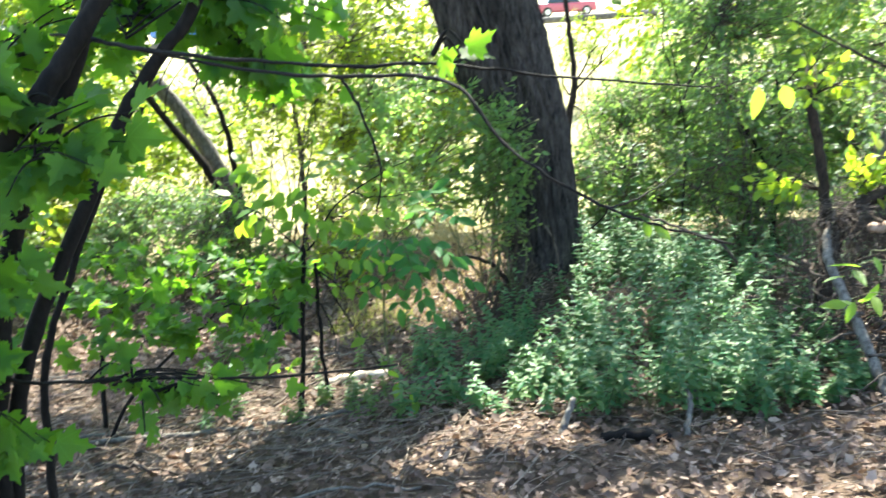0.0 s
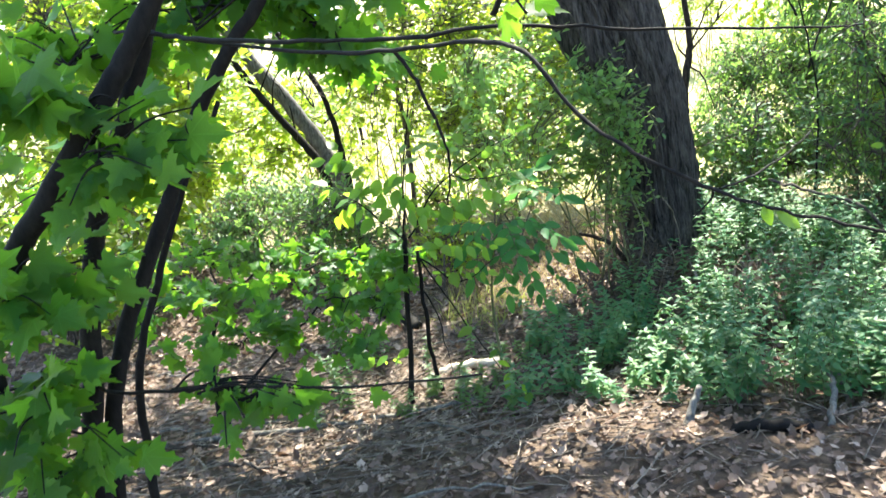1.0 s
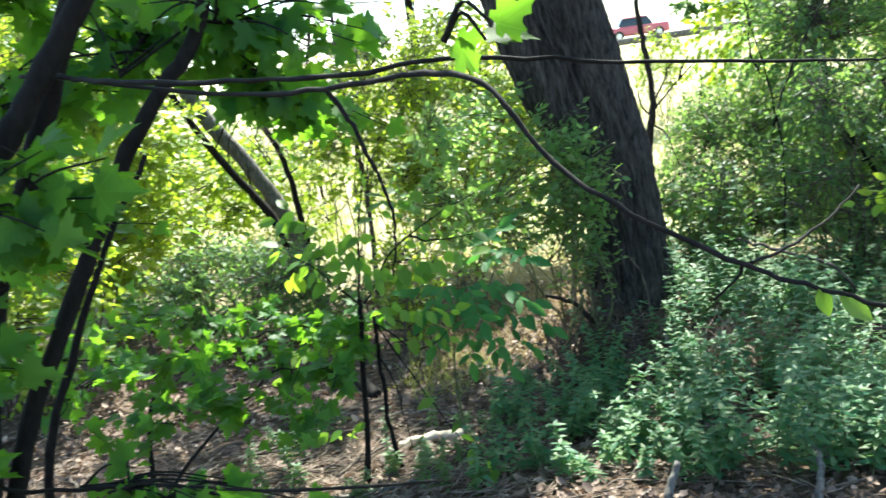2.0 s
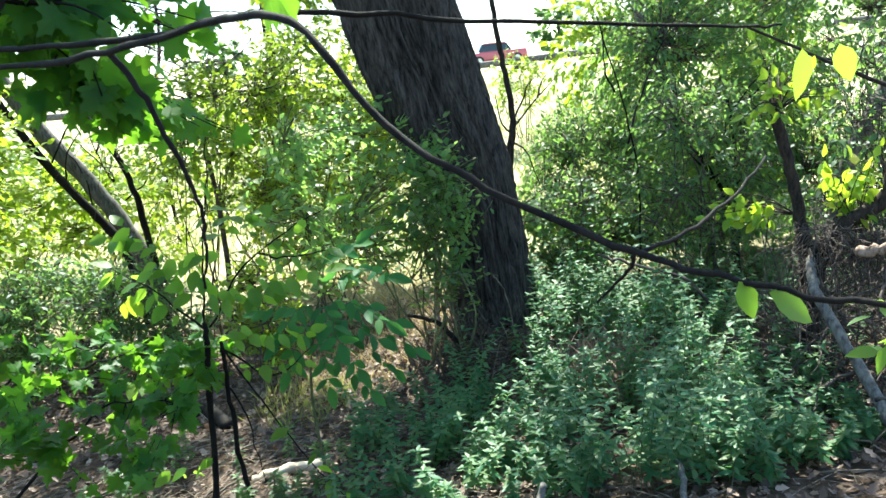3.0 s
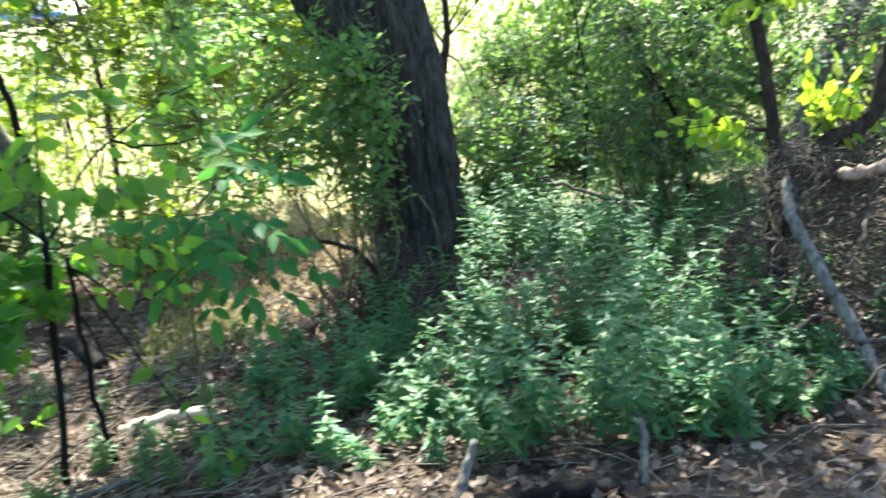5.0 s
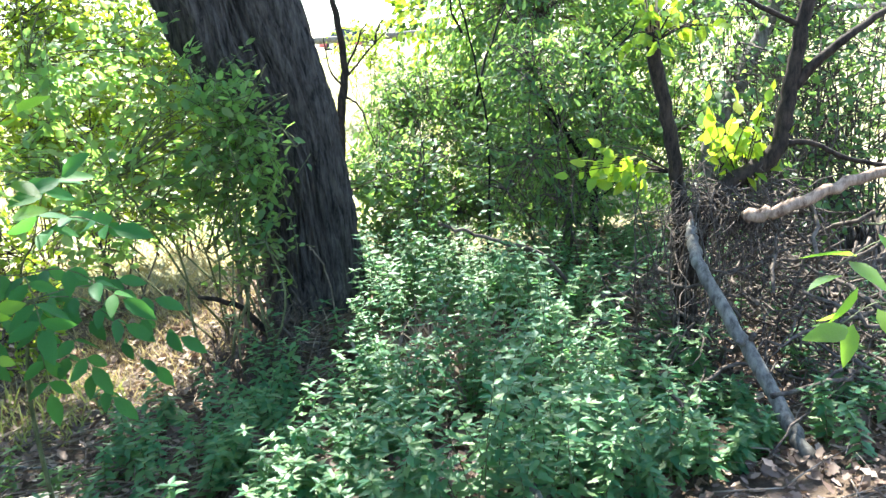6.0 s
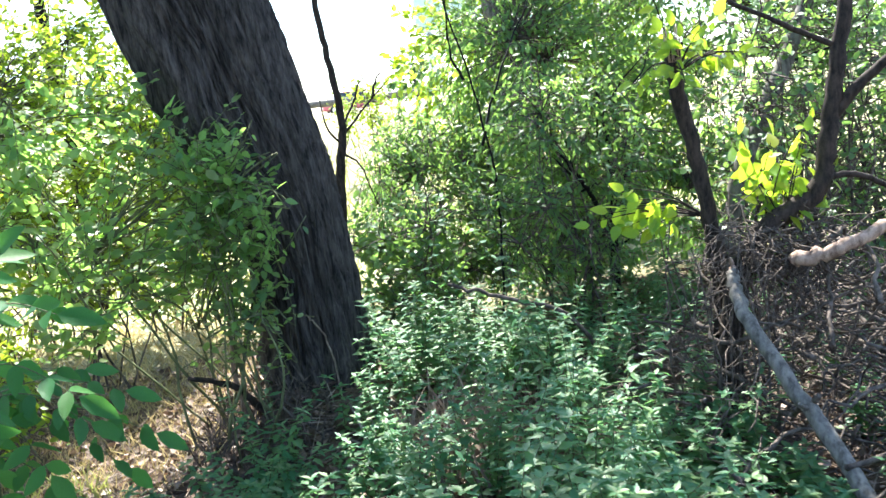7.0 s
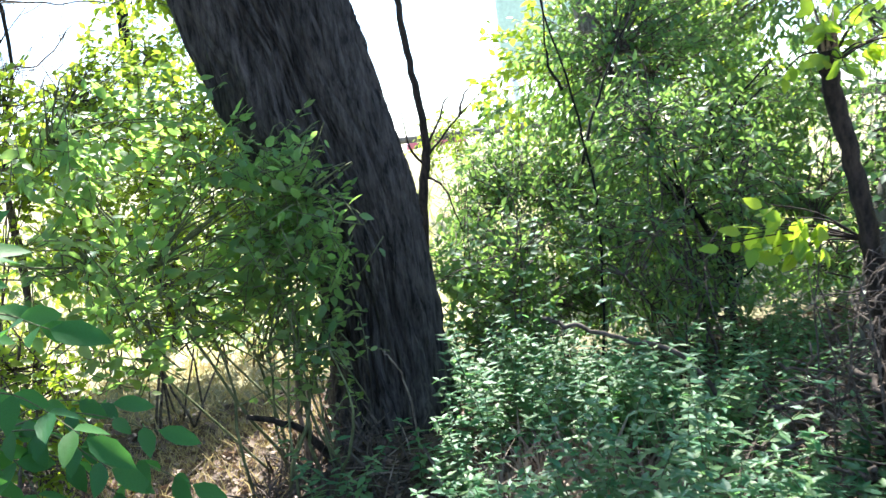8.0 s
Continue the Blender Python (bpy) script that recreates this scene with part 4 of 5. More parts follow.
def bent_tree():
    g = float(height(2.25, 4.98))
    root = thing("bent_tree", (2.25, 4.98, g), "dark bent small tree forking over the brush", "tree")
    part("stem", stem_mesh("stem", [(2.22, 5.0, g - 0.05), (2.24, 4.98, 0.05), (2.285, 4.95, 0.294), (2.409, 4.95, 0.432), (2.581, 4.9, 0.547), (2.633, 4.9, 0.754), (2.684, 4.9, 1.02), (2.734, 4.9, 1.322), (2.78, 4.92, 1.9)], 0.05, 0.024, 10, 6, 0.003, 0.05), BROWN_BARK, root)
    part("limb", stem_mesh("limb", [(2.645, 4.9, 0.80), (2.727, 4.85, 0.912), (2.828, 4.8, 1.004), (3.0, 4.8, 1.1)], 0.024, 0.014, 8, 6, 0.002), BROWN_BARK, root)
    part("limb", stem_mesh("limb", [(2.6, 4.9, 0.58), (2.72, 4.88, 0.585), (2.9, 4.85, 0.5), (3.1, 4.8, 0.45)], 0.014, 0.008, 8, 6, 0.002), BROWN_BARK, root)
    part("limb", stem_mesh("limb", [(2.69, 4.9, 1.05), (2.5, 4.95, 1.16), (2.3, 5.0, 1.27), (2.0, 5.1, 1.45)], 0.012, 0.006, 8, 6, 0.002), BROWN_BARK, root)
    tw = Tubes(95)
    rng = np.random.default_rng(96)
    items = []
    for k in range(15):
        s = np.array((2.45, 4.98, 0.45)) + rng.normal(0, 0.05, 3)
        f = np.array((rng.uniform(2.28, 2.62), rng.uniform(4.85, 5.1), rng.uniform(0.48, 0.85)))
        tw.add([s, (s + f) / 2 + (0, 0, 0.03), f], 0.004, 0.0015, 4, 4)
        items.append(twig_leaves(rng, s + (f - s) * 0.35, f, 7, 0.075, droop=0.7, face=(0.2, -0.6, 0.6)))
    tw.parts("twig", BROWN_BARK, root)
    leaf_objects("leaf", OVAL_T, LIME, root, *gather(items))


def single_stick(name, label, points, r0, r1, material, sides=9, seed=0, wobble=0.003):
    me = stem_mesh(name, points, r0, r1, sides, 6, wobble, 0.025, seed)
    ob = part(name, me, material, None)
    return tagged(ob, label, "branch")


snapped_tree()
bent_tree()
leaning = thing("leaning_branch", (2.2, 4.06, float(height(2.2, 4.06))), "smooth weathered grey branch leaning down the bank", "branch")
part("knot_stub", stem_mesh("knot_stub", [(2.153, 4.4, -0.064), (2.12, 4.37, -0.05), (2.095, 4.36, -0.03)], 0.012, 0.006, 8, 4, 0.001, 0.05, 31), GREY_WOOD, leaning)
part("torn_end", stem_mesh("torn_end", [(2.135, 4.77, 0.28), (2.15, 4.80, 0.315), (2.152, 4.815, 0.36)], 0.023, 0.004, 9, 4, 0.003, 0.12, 32), RED_WOOD, leaning, "splintered reddish wood")
part("shaft", stem_mesh("shaft", [(2.20, 4.06, float(height(2.2, 4.06)) - 0.02), (2.182, 4.2, -0.259), (2.153, 4.4, -0.064), (2.102, 4.6, 0.15), (2.125, 4.74, 0.25), (2.15, 4.80, 0.31)], 0.028, 0.022, 12, 6, 0.003, 0.025, 3), GREY_WOOD, leaning)
single_stick("broken_branch", "broken branch with a pale reddish torn end resting on the brush", [(2.34, 4.72, 0.33), (2.441, 4.65, 0.365), (2.60, 4.6, 0.43), (2.9, 4.55, 0.5), (3.2, 4.5, 0.42)], 0.028, 0.018, RED_WOOD, 9, 4, 0.006)


def brush_pile():
    root = thing("brush_pile", (2.55, 4.95, float(height(2.55, 4.95))), "tangled pile of dead twigs and dry vines", "brush")
    t, rest = Tubes(100), Tubes(102)
    rng = np.random.default_rng(101)
    for k in range(560):
        x, y = rng.normal(2.66, 0.45), rng.normal(4.95, 0.36)
        g = float(height(x, y))
        top = 0.75 * math.exp(-((x - 2.5) / 0.55) ** 2 - ((y - 5.0) / 0.5) ** 2) + 0.1
        z = g + rng.uniform(0.02, 1) * top
        a, el, ln = rng.uniform(0, 6.28), rng.normal(0, 0.5), rng.uniform(0.2, 0.7)
        d = np.array((math.cos(a) * math.cos(el), math.sin(a) * math.cos(el), math.sin(el))) * ln / 2
        p = np.array((x, y, z))
        e0, e1 = p - d, p + d
        for e in (e0, e1):
            e[2] = max(e[2], float(height(e[0], e[1])) + 0.004)
        r = 0.0022 + 0.011 * rng.random() ** 3
        (t if k < 270 else rest).add([e0, p + rng.normal(0, 0.07, 3), e1], r, r * 0.4, 5, 5, 0.009)
    for k in range(26):
        # hanging dry shoots
        x, y = rng.uniform(2.05, 2.4), rng.uniform(4.75, 5.2)
        g = float(height(x, y))
        z = rng.uniform(0.1, 0.55)
        t.add([(x, y, g - 0.01), (x + rng.normal(0, 0.03), y, (g + z) / 2), (x + rng.normal(0, 0.05), y + rng.normal(0, 0.05), z)], 0.005, 0.0025, 5, 4, 0.006)
    t.parts("twig", TWIG, root)
    part("twigwork", rest.mesh("twigwork"), TWIG, root, kind="stuff")


brush_pile()


def fibre_mass():
    """Matted dry fibres hung over the bent stem."""
    root = thing("dry_vine_mat", (2.32, 4.93, float(height(2.32, 4.93))), "matted dry brown vine fibres hanging over the stems", "vine", kind="stuff")
    t = Tubes(104)
    rng = np.random.default_rng(105)
    for k in range(220):
        s = np.array((rng.uniform(2.24, 2.58), rng.uniform(4.78, 5.0), rng.uniform(0.28, 0.45)))
        e = s + np.array((rng.normal(-0.03, 0.16), rng.normal(-0.02, 0.08), rng.uniform(-0.4, 0.06)))
        e[2] = max(e[2], float(height(e[0], e[1])))
        t.add([s, (s + e) / 2 + rng.normal(0, 0.06, 3), e], 0.003, 0.0015, 4, 5, 0.012)
    part("fibres", t.mesh("fibres"), TWIG, root, kind="stuff")


fibre_mass()


def snag():
    root = thing("dead_sapling", (1.0, 7.5, float(height(1.0, 7.5))), "bare dead sapling with forked twigs behind the big trunk", "sapling")
    part("stem", stem_mesh("stem", [(0.98, 7.55, float(height(0.98, 7.55)) - 0.03), (1.0, 7.58, 0.3), (1.042, 7.6, 0.72), (1.088, 7.6, 1.015), (1.051, 7.6, 1.412), (1.014, 7.6, 1.801), (0.99, 7.6, 2.4)], 0.036, 0.016, 9, 6, 0.003), BROWN_BARK, root)
    for n, pts in enumerate(([(1.072, 7.6, 0.9), (1.255, 7.6, 1.088), (1.473, 7.6, 1.29)], [(1.095, 7.6, 0.982), (1.18, 7.62, 1.12), (1.232, 7.6, 1.238), (1.3, 7.6, 1.30)], [(1.07, 7.6, 0.86), (0.98, 7.5, 0.98), (0.95, 7.45, 1.2)], [(1.3, 7.6, 1.13), (1.34, 7.6, 1.25), (1.4, 7.62, 1.31)], [(1.06, 7.6, 0.8), (1.16, 7.55, 0.72), (1.24, 7.5, 0.45)])):
        part("twig", stem_mesh("twig", pts, 0.010, 0.003, 6, 5, 0.002, 0.05, n), BROWN_BARK, root)


snag()


def leaning_tree(label, points, r0, r1, twigs, seed, bark=None):
    p = [np.array(q, float) for q in points]
    p[0][2] = height(p[0][0], p[0][1]) - 0.05
    root = thing("leaning_tree", p[0], label, "tree", "leaning trees")
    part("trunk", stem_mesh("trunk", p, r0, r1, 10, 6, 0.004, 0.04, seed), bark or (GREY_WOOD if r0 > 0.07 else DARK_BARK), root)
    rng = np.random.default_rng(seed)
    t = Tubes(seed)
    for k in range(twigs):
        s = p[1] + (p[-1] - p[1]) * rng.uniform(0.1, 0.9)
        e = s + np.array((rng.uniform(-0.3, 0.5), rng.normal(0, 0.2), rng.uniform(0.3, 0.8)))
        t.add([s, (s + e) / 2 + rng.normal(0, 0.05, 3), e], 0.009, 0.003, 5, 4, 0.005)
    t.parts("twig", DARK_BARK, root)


leaning_tree("smooth grey tree leaning over in the sun", [(-2.21, 8.4, 0), (-2.31, 8.4, 0.12), (-2.61, 8.4, 0.75), (-2.98, 8.35, 1.34), (-3.29, 8.3, 2.02), (-3.61, 8.3, 2.92)], 0.085, 0.06, 4, 110)
leaning_tree("thin dark tree leaning beside a grey one", [(-2.26, 8.2, 0), (-2.36, 8.2, 0.17), (-2.604, 8.2, 0.584), (-2.949, 8.2, 1.107), (-3.31, 8.2, 1.82)], 0.045, 0.03, 4, 111)
leaning_tree("thin bare dark tree at the wood's edge", [(-2.04, 8.0, 0), (-2.086, 8.0, 0.375), (-2.172, 8.0, 0.908), (-2.394, 8.0, 1.355), (-2.71, 8.0, 1.82)], 0.032, 0.02, 6, 112)
leaning_tree("slim grey tree within the thicket", [(2.95, 9.5, 0), (2.85, 9.5, 0.7), (2.783, 9.5, 1.264), (2.70, 9.5, 1.95), (2.6, 9.5, 3.2)], 0.11, 0.09, 3, 113)
leaning_tree("pale grey leaning tree in the thicket", [(2.95, 6.3, 0), (3.08, 6.3, 0.4), (3.298, 6.3, 0.84), (3.598, 6.3, 1.415), (4.0, 6.3, 2.2)], 0.055, 0.04, 4, 114, GREY_WOOD)
leaning_tree("dark forked stem in the heart of the thicket", [(2.60, 6.95, 0), (2.61, 6.98, -0.15), (2.64, 7.0, 0.2), (2.65, 7.0, 0.57), (2.62, 7.05, 1.0)], 0.04, 0.012, 5, 119)
leaning_tree("dark slanting stem beside a forked stem", [(2.63, 6.98, 0), (2.6, 7.0, 0.12), (2.5, 7.0, 0.38), (2.39, 7.0, 0.56), (2.2, 7.0, 0.85)], 0.022, 0.008, 4, 120)
leaning_tree("thin dark stem with drooping twigs", [(1.75, 6.6, 0), (1.8, 6.6, 0.5), (1.7, 6.5, 1.1), (1.55, 6.5, 1.7)], 0.008, 0.004, 2, 116)

leaning_tree("slim bare tree in the light beyond the shrubs", [(-1.05, 10.0, 0), (-1.08, 10.0, 1.2), (-1.13, 10.0, 2.15), (-1.1, 10.0, 4.0)], 0.055, 0.04, 12, 117, DARK_BARK)
leaning_tree("slim bare tree with crossing twigs in the light", [(-3.0, 12.0, 0), (-3.05, 12.0, 1.2), (-2.8, 12.0, 2.4), (-2.9, 12.0, 4.0)], 0.026, 0.018, 14, 118)


def bare_tree():
    """A small leafless tree with a web of fine twigs against the light."""
    g = float(height(-1.45, 7.9))
    root = thing("bare_tree", (-1.45, 7.9, g), "small leafless tree with a web of fine grey twigs", "tree")
    part("trunk", stem_mesh("trunk", [(-1.45, 7.9, g - 0.05), (-1.42, 7.9, 0.6), (-1.5, 7.9, 1.5), (-1.42, 7.9, 2.9)], 0.026, 0.014, 8, 6, 0.004, 0.05, 160), TWIG, root)
    rng = np.random.default_rng(161)
    t = Tubes(162)
    for k in range(22):
        z = rng.uniform(1.0, 2.5)
        s = np.array((-1.47, 7.9, z))
        a = rng.choice((0.0, math.pi)) + rng.normal(0, 0.5)
        e = s + np.array((math.cos(a) * rng.uniform(0.5, 1.1), math.sin(a) * 0.4, rng.uniform(-0.15, 0.45)))
        c = t.add([s, (s + e) / 2 + rng.normal(0, 0.06, 3), e], 0.008, 0.003, 5, 5, 0.01)
        for b in range(4):
            q = c[rng.integers(2, len(c))]
            t.add([q, q + rng.normal(0, 0.12, 3) + (0, 0, 0.06), q + rng.normal(0, 0.25, 3) + (0, 0, 0.1)], 0.004, 0.0015, 4, 3, 0.004)
    t.parts("twig", TWIG, root)


bare_tree()

# ---- lying wood ----
G = lambda x, y, up=0.0: (x, y, float(height(x, y)) + up)
single_stick("fallen_branch", "short pale barkless branch lying on the leaf litter", [G(-0.67, 4.60, 0.025), G(-0.5, 4.66, 0.035), G(-0.33, 4.70, 0.03)], 0.024, 0.030, PALE_WOOD, 9, 6, 0.004)
single_stick("fallen_branch", "thin grey branch lying on the litter", [G(-1.9, 3.6, 0.03), G(-1.3, 3.85, 0.04), G(-0.7, 4.0, 0.04), G(-0.35, 4.1, 0.03)], 0.016, 0.009, GREY_WOOD, 8, 7, 0.006)
single_stick("fallen_branch", "dark rotten log half sunk in litter", [G(-1.25, 5.75, 0.03), G(-1.08, 5.55, 0.05), G(-0.95, 5.38, 0.03)], 0.05, 0.04, DARK_BARK, 9, 8, 0.006)
single_stick("fallen_branch", "dark rotten piece of wood on the bank", [G(0.72, 3.62, 0.015), G(0.85, 3.58, 0.03), G(1.02, 3.60, 0.02)], 0.022, 0.03, DARK_BARK, 9, 9, 0.006)
single_stick("stub", "short grey weathered stub leaning in the litter", [G(0.55, 3.66, -0.02), G(0.58, 3.70, 0.06), G(0.62, 3.75, 0.15)], 0.022, 0.012, GREY_WOOD, 8, 10, 0.004)
single_stick("stub", "dark stub leaning under the herbs", [G(1.26, 3.92, -0.02), G(1.24, 3.95, 0.08), G(1.20, 3.98, 0.17)], 0.018, 0.012, GREY_WOOD, 8, 11, 0.004)
single_stick("stick", "pale forked twig caught before the trunk", [(0.66, 5.83, 0.17), (0.682, 5.85, 0.134), (0.739, 5.9, 0.018), G(0.78, 5.93, 0.0)], 0.003, 0.0045, STRAW_TWIG, 6, 12, 0.003)
single_stick("fallen_branch", "dull grey dead branch fallen across the herb bed", [(1.36, 6.05, 0.16), (1.441, 6.0, 0.133), (1.647, 5.9, 0.065), (1.866, 5.8, -0.026), G(2.12, 5.7, 0.02)], 0.009, 0.012, TWIG, 8, 13, 0.006)
single_stick("stub", "grey stub of branch slanting out of the litter", [G(1.10, 3.62, 0.0), (1.15, 3.75, -0.2), (1.168, 3.914, -0.18)], 0.014, 0.011, GREY_WOOD, 8, 14, 0.003)
rng = np.random.default_rng(120)
for k in range(26):
    x, y, a, ln = rng.uniform(-2.6, 0.0), rng.uniform(2.9, 5.2), rng.normal(0.2, 0.6), rng.uniform(0.3, 0.9)
    r = rng.uniform(0.004, 0.011)
    dx, dy = math.cos(a) * ln / 2, math.sin(a) * ln / 2
    single_stick("stick", "thin dry stick lying on dead leaves", [G(x - dx, y - dy, 0.02), G(x, y, 0.03 + rng.uniform(0, 0.03)), G(x + dx, y + dy, 0.02)], r, r * 0.6, TWIG if k % 3 else GREY_WOOD, 6, 200 + k, 0.006)


# ---- leaf litter and dry grass ----
def litter():
    rng = np.random.default_rng(130)
    n = 62000
    x, y = rng.uniform(-4.2, 4.0, n), 1.2 + 6.6 * rng.uniform(0, 1, n) ** 0.9
    x[:14000], y[:14000] = rng.uniform(-7, 7, 14000), rng.uniform(-4, 8, 14000)
    p = np.stack([x, y, height(x, y) + rng.uniform(0.004, 0.03, n)], -1)
    a = rng.uniform(0, 2 * np.pi, n)
    w = np.stack([np.cos(a), np.sin(a), rng.normal(0.05, 0.3, n)], -1)
    nn = np.array((0, 0, 1.0)) + rng.normal(0, 0.4, (n, 3))
    root = thing("leaf_litter", (0, 3.8, float(height(0, 3.8))), "brown and grey dead leaves covering the soil", "leaf litter", kind="stuff")
    part("dead_leaves", leaves_mesh("dead_leaves", DEAD_T, p, w, nn, 0.02 + 0.042 * rng.random(n) ** 1.5), LITTER, root, kind="stuff")


def twig_litter():
    rng = np.random.default_rng(131)
    t = Tubes(132)
    for k in range(2600):
        x, y = rng.uniform(-3.2, 3.2), rng.uniform(2.0, 6.4)
        if k % 2:
            x, y = rng.normal(-1.0, 0.9), rng.normal(4.2, 0.8)
        a, ln, r = rng.normal(0.3, 0.9), rng.uniform(0.06, 0.4), rng.uniform(0.0012, 0.0045)
        d = np.array((math.cos(a), math.sin(a))) * ln / 2
        z = rng.uniform(0.02, 0.05)
        t.add([G(x - d[0], y - d[1], z * 0.5), G(x + rng.normal(0, 0.02), y, z), G(x + d[0], y + d[1], z * rng.uniform(0.3, 2.0))], r, r * 0.5, 4, 2)
    root = thing("twig_litter", G(-0.8, 4.2), "fine dry twigs strewn over the dead leaves", "twigs", kind="stuff")
    part("dry_twigs", t.mesh("dry_twigs"), STRAW_TWIG, root, kind="stuff")


twig_litter()


def grass(name, label, n, x0, x1, y0, y1, tall, material, seed, lean=0.35):
    rng = np.random.default_rng(seed)
    x, y = rng.uniform(x0, x1, n), rng.uniform(y0, y1, n)
    ok = ((x - (x0 + x1) / 2) / (x1 - x0)) ** 2 + ((y - (y0 + y1) / 2) / (y1 - y0)) ** 2 < 0.25 * rng.uniform(0.5, 1, n)
    x, y = x[ok], y[ok]
    n = len(x)
    p = np.stack([x, y, height(x, y) - 0.005], -1)
    w = np.array((0, 0, 1.0)) + rng.normal(0, lean, (n, 3))
    w[:, 2] = np.abs(w[:, 2]) * 0.8 + 0.2
    nn = rng.normal(0, 1, (n, 3)) * (1, 1, 0.2)
    root = thing(name, (p[0][0], p[0][1], p[0][2]), label, "grass", kind="stuff")
    tv, tf = BLADE_T
    part("blades", leaves_mesh("blades", (tv * (1.6, 1, 1), tf), p, w, nn, rng.uniform(0.5, 1.1, n) * tall), material, root, kind="stuff")


litter()
grass("dry_stalks", "brown dry stalks heaped at the foot of the big trunk", 700, 0.05, 0.75, 5.5, 6.3, 0.20, TWIG, 144, 0.9)
grass("dry_stalks", "broken dry stalks in the herb bed", 1500, 0.8, 1.9, 4.7, 5.95, 0.30, STRAW_TWIG, 145, 0.9)
single_stick("stick", "brown stub of branch leaning from the trunk's foot", [G(0.42, 6.0, 0.0), (0.30, 5.9, -0.12), (0.12, 5.8, -0.02)], 0.02, 0.010, BROWN_BARK, 8, 300)
single_stick("stick", "dry brown stem standing by the trunk", [G(0.33, 5.95, -0.02), (0.31, 5.95, 0.0), (0.34, 5.93, 0.4)], 0.012, 0.007, RED_WOOD, 7, 301)
grass("dry_grass", "tufts of straw-coloured dry grass in a patch of sun", 4200, -1.0, 0.5, 5.5, 7.6, 0.11, STRAW, 140, 0.6)
grass("dry_grass", "straw-coloured dry grass behind the shrubs", 4200, -2.0, 1.2, 7.2, 9.6, 0.15, STRAW, 141, 0.8)
grass("meadow_grass", "long sunlit meadow grass beyond the trees", 8000, -9, 9, 8.6, 16, 0.36, MEADOW, 142, 0.5)
grass("green_grass", "green grass blades by the sapling", 500, -0.9, -0.2, 5.2, 6.1, 0.16, MEADOW, 143, 0.5)

# ---- beyond the wood ----
def bmesh_box(size, bevel=0.0, taper=1.0):
    bm = bmesh.new()
    bmesh.ops.create_cube(bm, size=1.0)
    for v in bm.verts:
        k = taper if v.co.z > 0 else 1.0
        v.co = Vector((v.co.x * size[0] * k, v.co.y * size[1] * (0.5 + 0.5 * k), v.co.z * size[2]))
    if bevel:
        bmesh.ops.bevel(bm, geom=bm.edges[:], offset=bevel, segments=3, affect="EDGES", profile=0.6)
    me = bpy.data.meshes.new("box")
    bm.to_mesh(me)
    bm.free()
    for p in me.polygons:
        p.use_smooth = True
    return me


def disc_mesh(r, width):
    bm = bmesh.new()
    bmesh.ops.create_cone(bm, cap_ends=True, segments=24, radius1=r, radius2=r, depth=width)
    bmesh.ops.bevel(bm, geom=[e for e in bm.edges if len(e.link_faces) == 2 and e.calc_face_angle(0) > 0.8], offset=r * 0.08, segments=2, affect="EDGES")
    me = bpy.data.meshes.new("disc")
    bm.to_mesh(me)
    bm.free()
    return me


TYRE = plain_material("rubber", (0.02, 0.02, 0.02), 0.8)
RIM = plain_material("rim_metal", (0.5, 0.5, 0.52), 0.35, 0.9)
DARK_GLASS = plain_material("dark_car_glass", (0.03, 0.04, 0.05), 0.06)


def parked_car(x, y, turn, colour, label):
    z = float(height(x, y))
    root = thing("car", (x, y, z), label, "car", "parked cars")
    paint = plain_material("car_paint", colour, 0.3, 0.0, 0.05)
    base = pose(x, y, z, 0, 0, turn)
    body = part("body", bmesh_box((4.2, 1.7, 0.62), 0.14, 0.97), paint, root, m=base @ pose(0, 0, 0.58))
    part("cabin", bmesh_box((2.4, 1.55, 0.58), 0.12, 0.72), DARK_GLASS, root, m=base @ pose(-0.15, 0, 1.12))
    part("roof", bmesh_box((1.6, 1.35, 0.08), 0.035, 0.95), paint, root, m=base @ pose(-0.15, 0, 1.43))
    for sx in (-1.3, 1.35):
        for sy in (-0.8, 0.8):
            wheel = part("wheel", disc_mesh(0.32, 0.2), TYRE, root, m=base @ pose(sx, sy, 0.31, 90))
            part("rim", disc_mesh(0.2, 0.22), RIM, wheel)


parked_car(-16.4, 50.0, 8, (0.05, 0.16, 0.42), "blue car parked beyond the meadow")
parked_car(6.5, 60.0, 4, (0.40, 0.09, 0.12), "dull red car parked beyond the meadow")


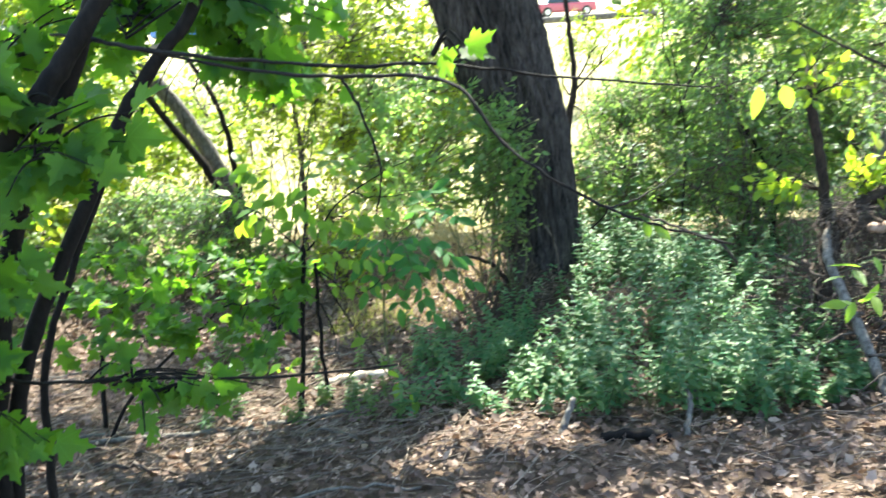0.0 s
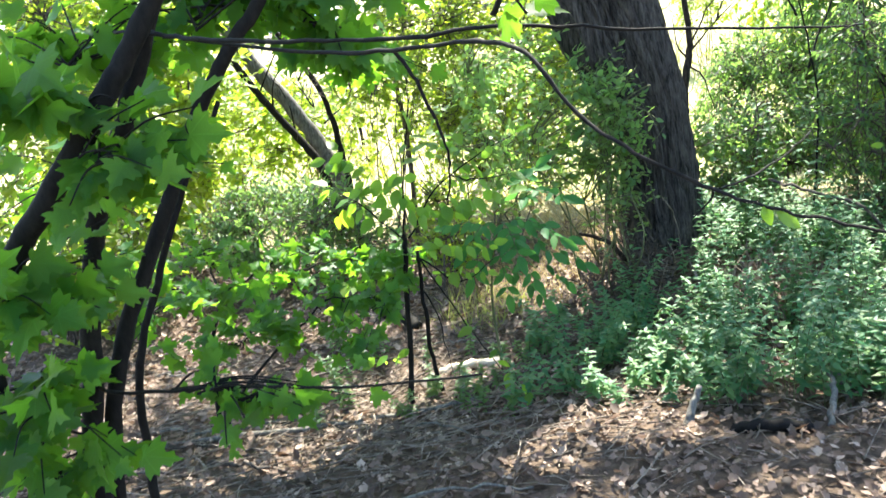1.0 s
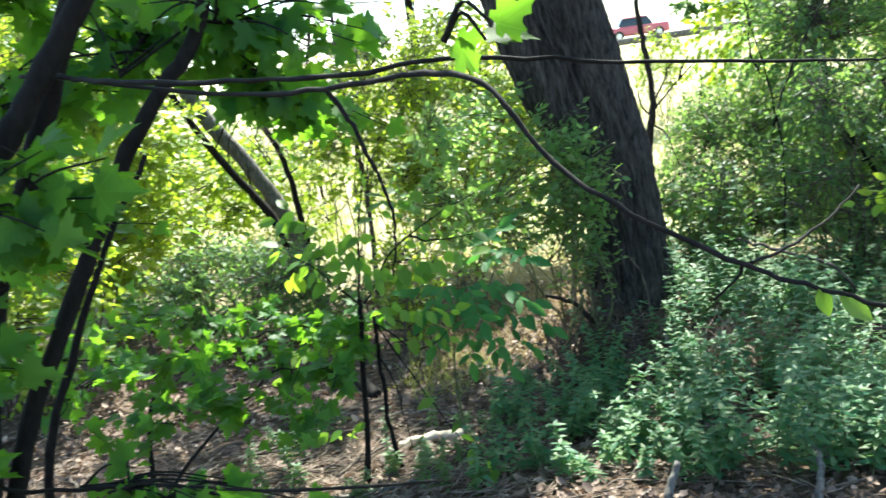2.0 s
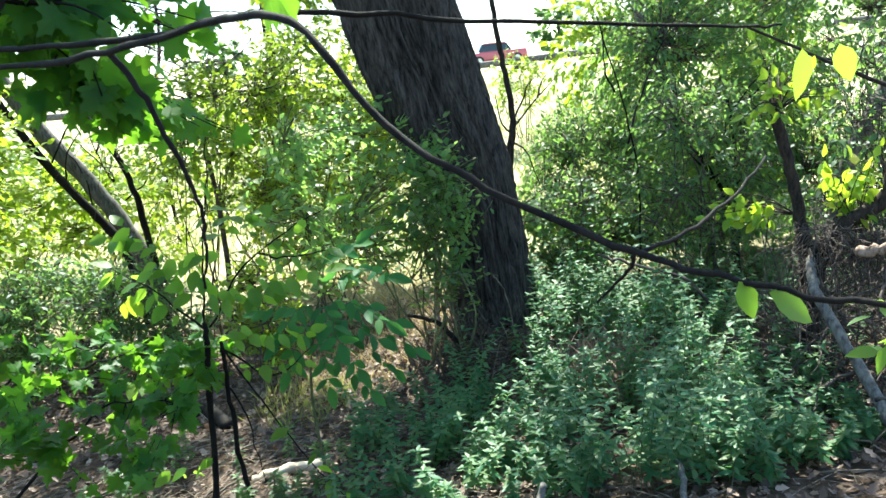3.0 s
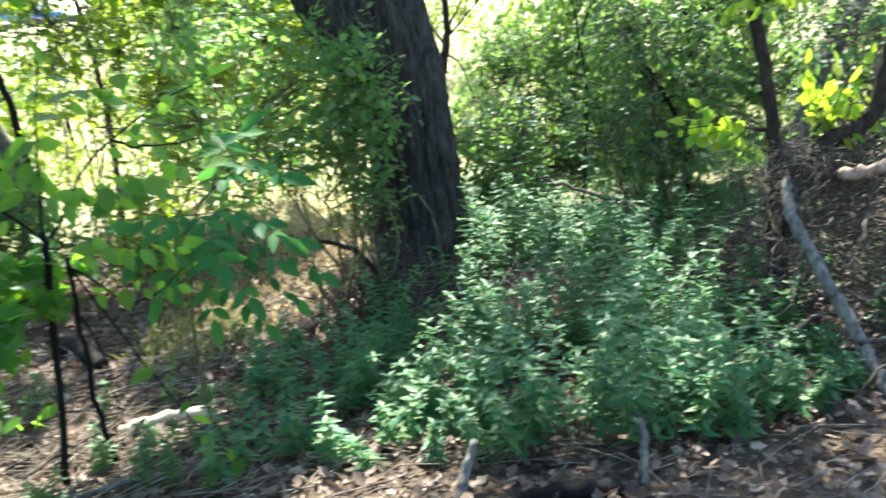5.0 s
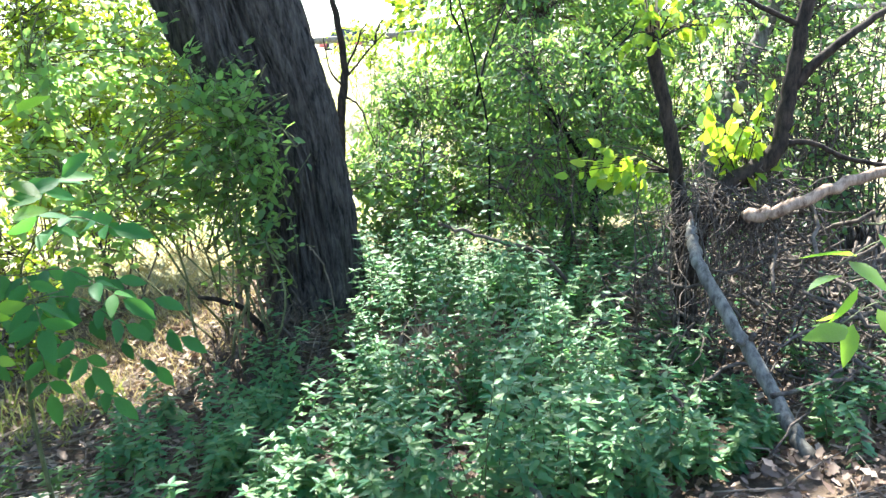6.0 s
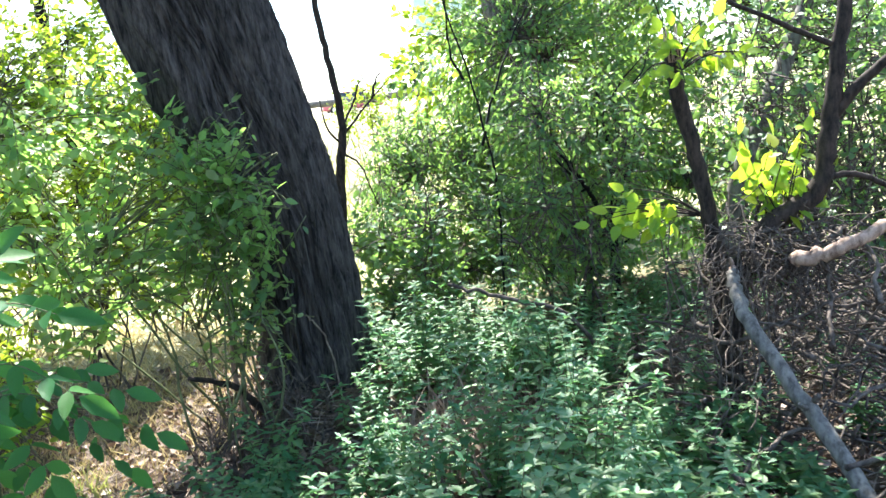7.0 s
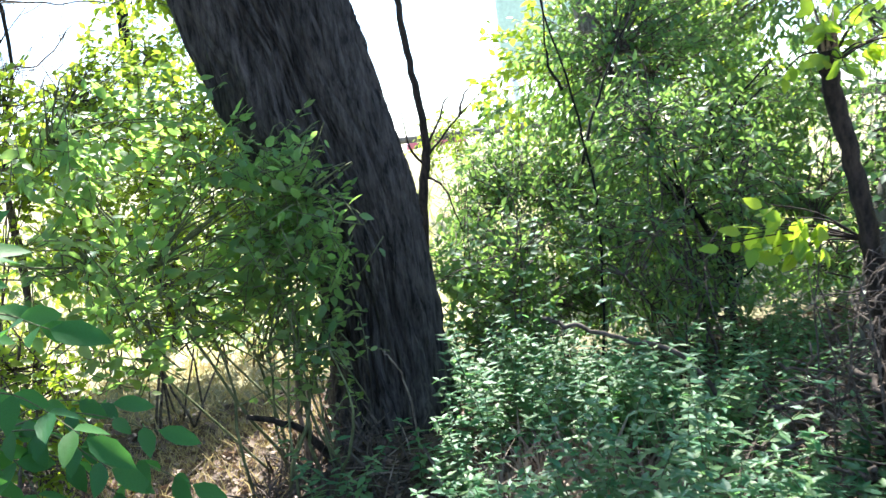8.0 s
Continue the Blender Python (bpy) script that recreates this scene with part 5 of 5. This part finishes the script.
def guard_rail():
    root = thing("guard_rail", (0, 22, float(height(0, 22))), "low weathered timber rail along the car park's edge", "railing")
    for k in range(9):
        x0 = -15 + k * 3.6
        z0, z1 = float(height(x0, 22)), float(height(x0 + 3.6, 22))
        part("beam", stem_mesh("beam", [(x0, 22, z0 + 0.2), (x0 + 1.8, 22, (z0 + z1) / 2 + 0.22), (x0 + 3.58, 22, z1 + 0.2)], 0.09, 0.085, 10, 3, 0.0, 0.03, k), GREY_WOOD, root)
        part("post", stem_mesh("post", [(x0, 22.05, z0 - 0.2), (x0, 22.05, z0 + 0.3)], 0.09, 0.085, 8, 2, 0.0, 0.02, k), GREY_WOOD, root)


guard_rail()


def roadside_panel():
    z = float(height(8.6, 28))
    root = thing("site_shed", (8.6, 28, z), "pale grey-green flat panel standing on posts", "panel")
    part("panel", bmesh_box((6.2, 0.25, 4.2), 0.03), plain_material("pale_green_panel", (0.42, 0.55, 0.48), 0.5), root, m=pose(8.6, 28, 5.6))
    for x in (5.9, 8.6, 11.3):
        part("post", bmesh_box((0.18, 0.18, 3.7 - z), 0.02), RIM, root, m=pose(x, 28.1, (z + 3.7) / 2 - 0.05))


roadside_panel()


def far_trees():
    """A line of distant trees: trunks and uneven crowns of many leaf clumps."""
    rng = np.random.default_rng(150)
    for k in range(9):
        x, y = -62 + k * 16 + rng.normal(0, 3), 92 + rng.uniform(-8, 10)
        g = float(height(x, y))
        h = rng.uniform(4.5, 6.5)
        root = thing("far_tree", (x, y, g), "distant round-crowned green tree", "tree", "far trees")
        part("trunk", stem_mesh("trunk", [(x, y, g - 0.2), (x + 0.2, y, g + h * 0.3), (x, y, g + h * 0.7)], 0.35, 0.12, 8, 4, 0.03, 0.04, k), BARK, root)
        items = []
        for c in range(46):
            d = unit(rng.normal(0, 1, 3)) * rng.uniform(0.4, 1) ** 0.5
            e = np.array((x, y, g + h * 0.62)) + d * np.array((h * 0.42, h * 0.42, h * 0.4)) * rng.uniform(0.85, 1.15)
            items.append(twig_leaves(rng, e + rng.normal(0, 0.5, 3), e + rng.normal(0, 0.9, 3), 16, 0.75))
        part("crown", leaves_mesh("crown", OVAL_T, *gather(items)), CANOPY, root, kind="stuff")


far_trees()
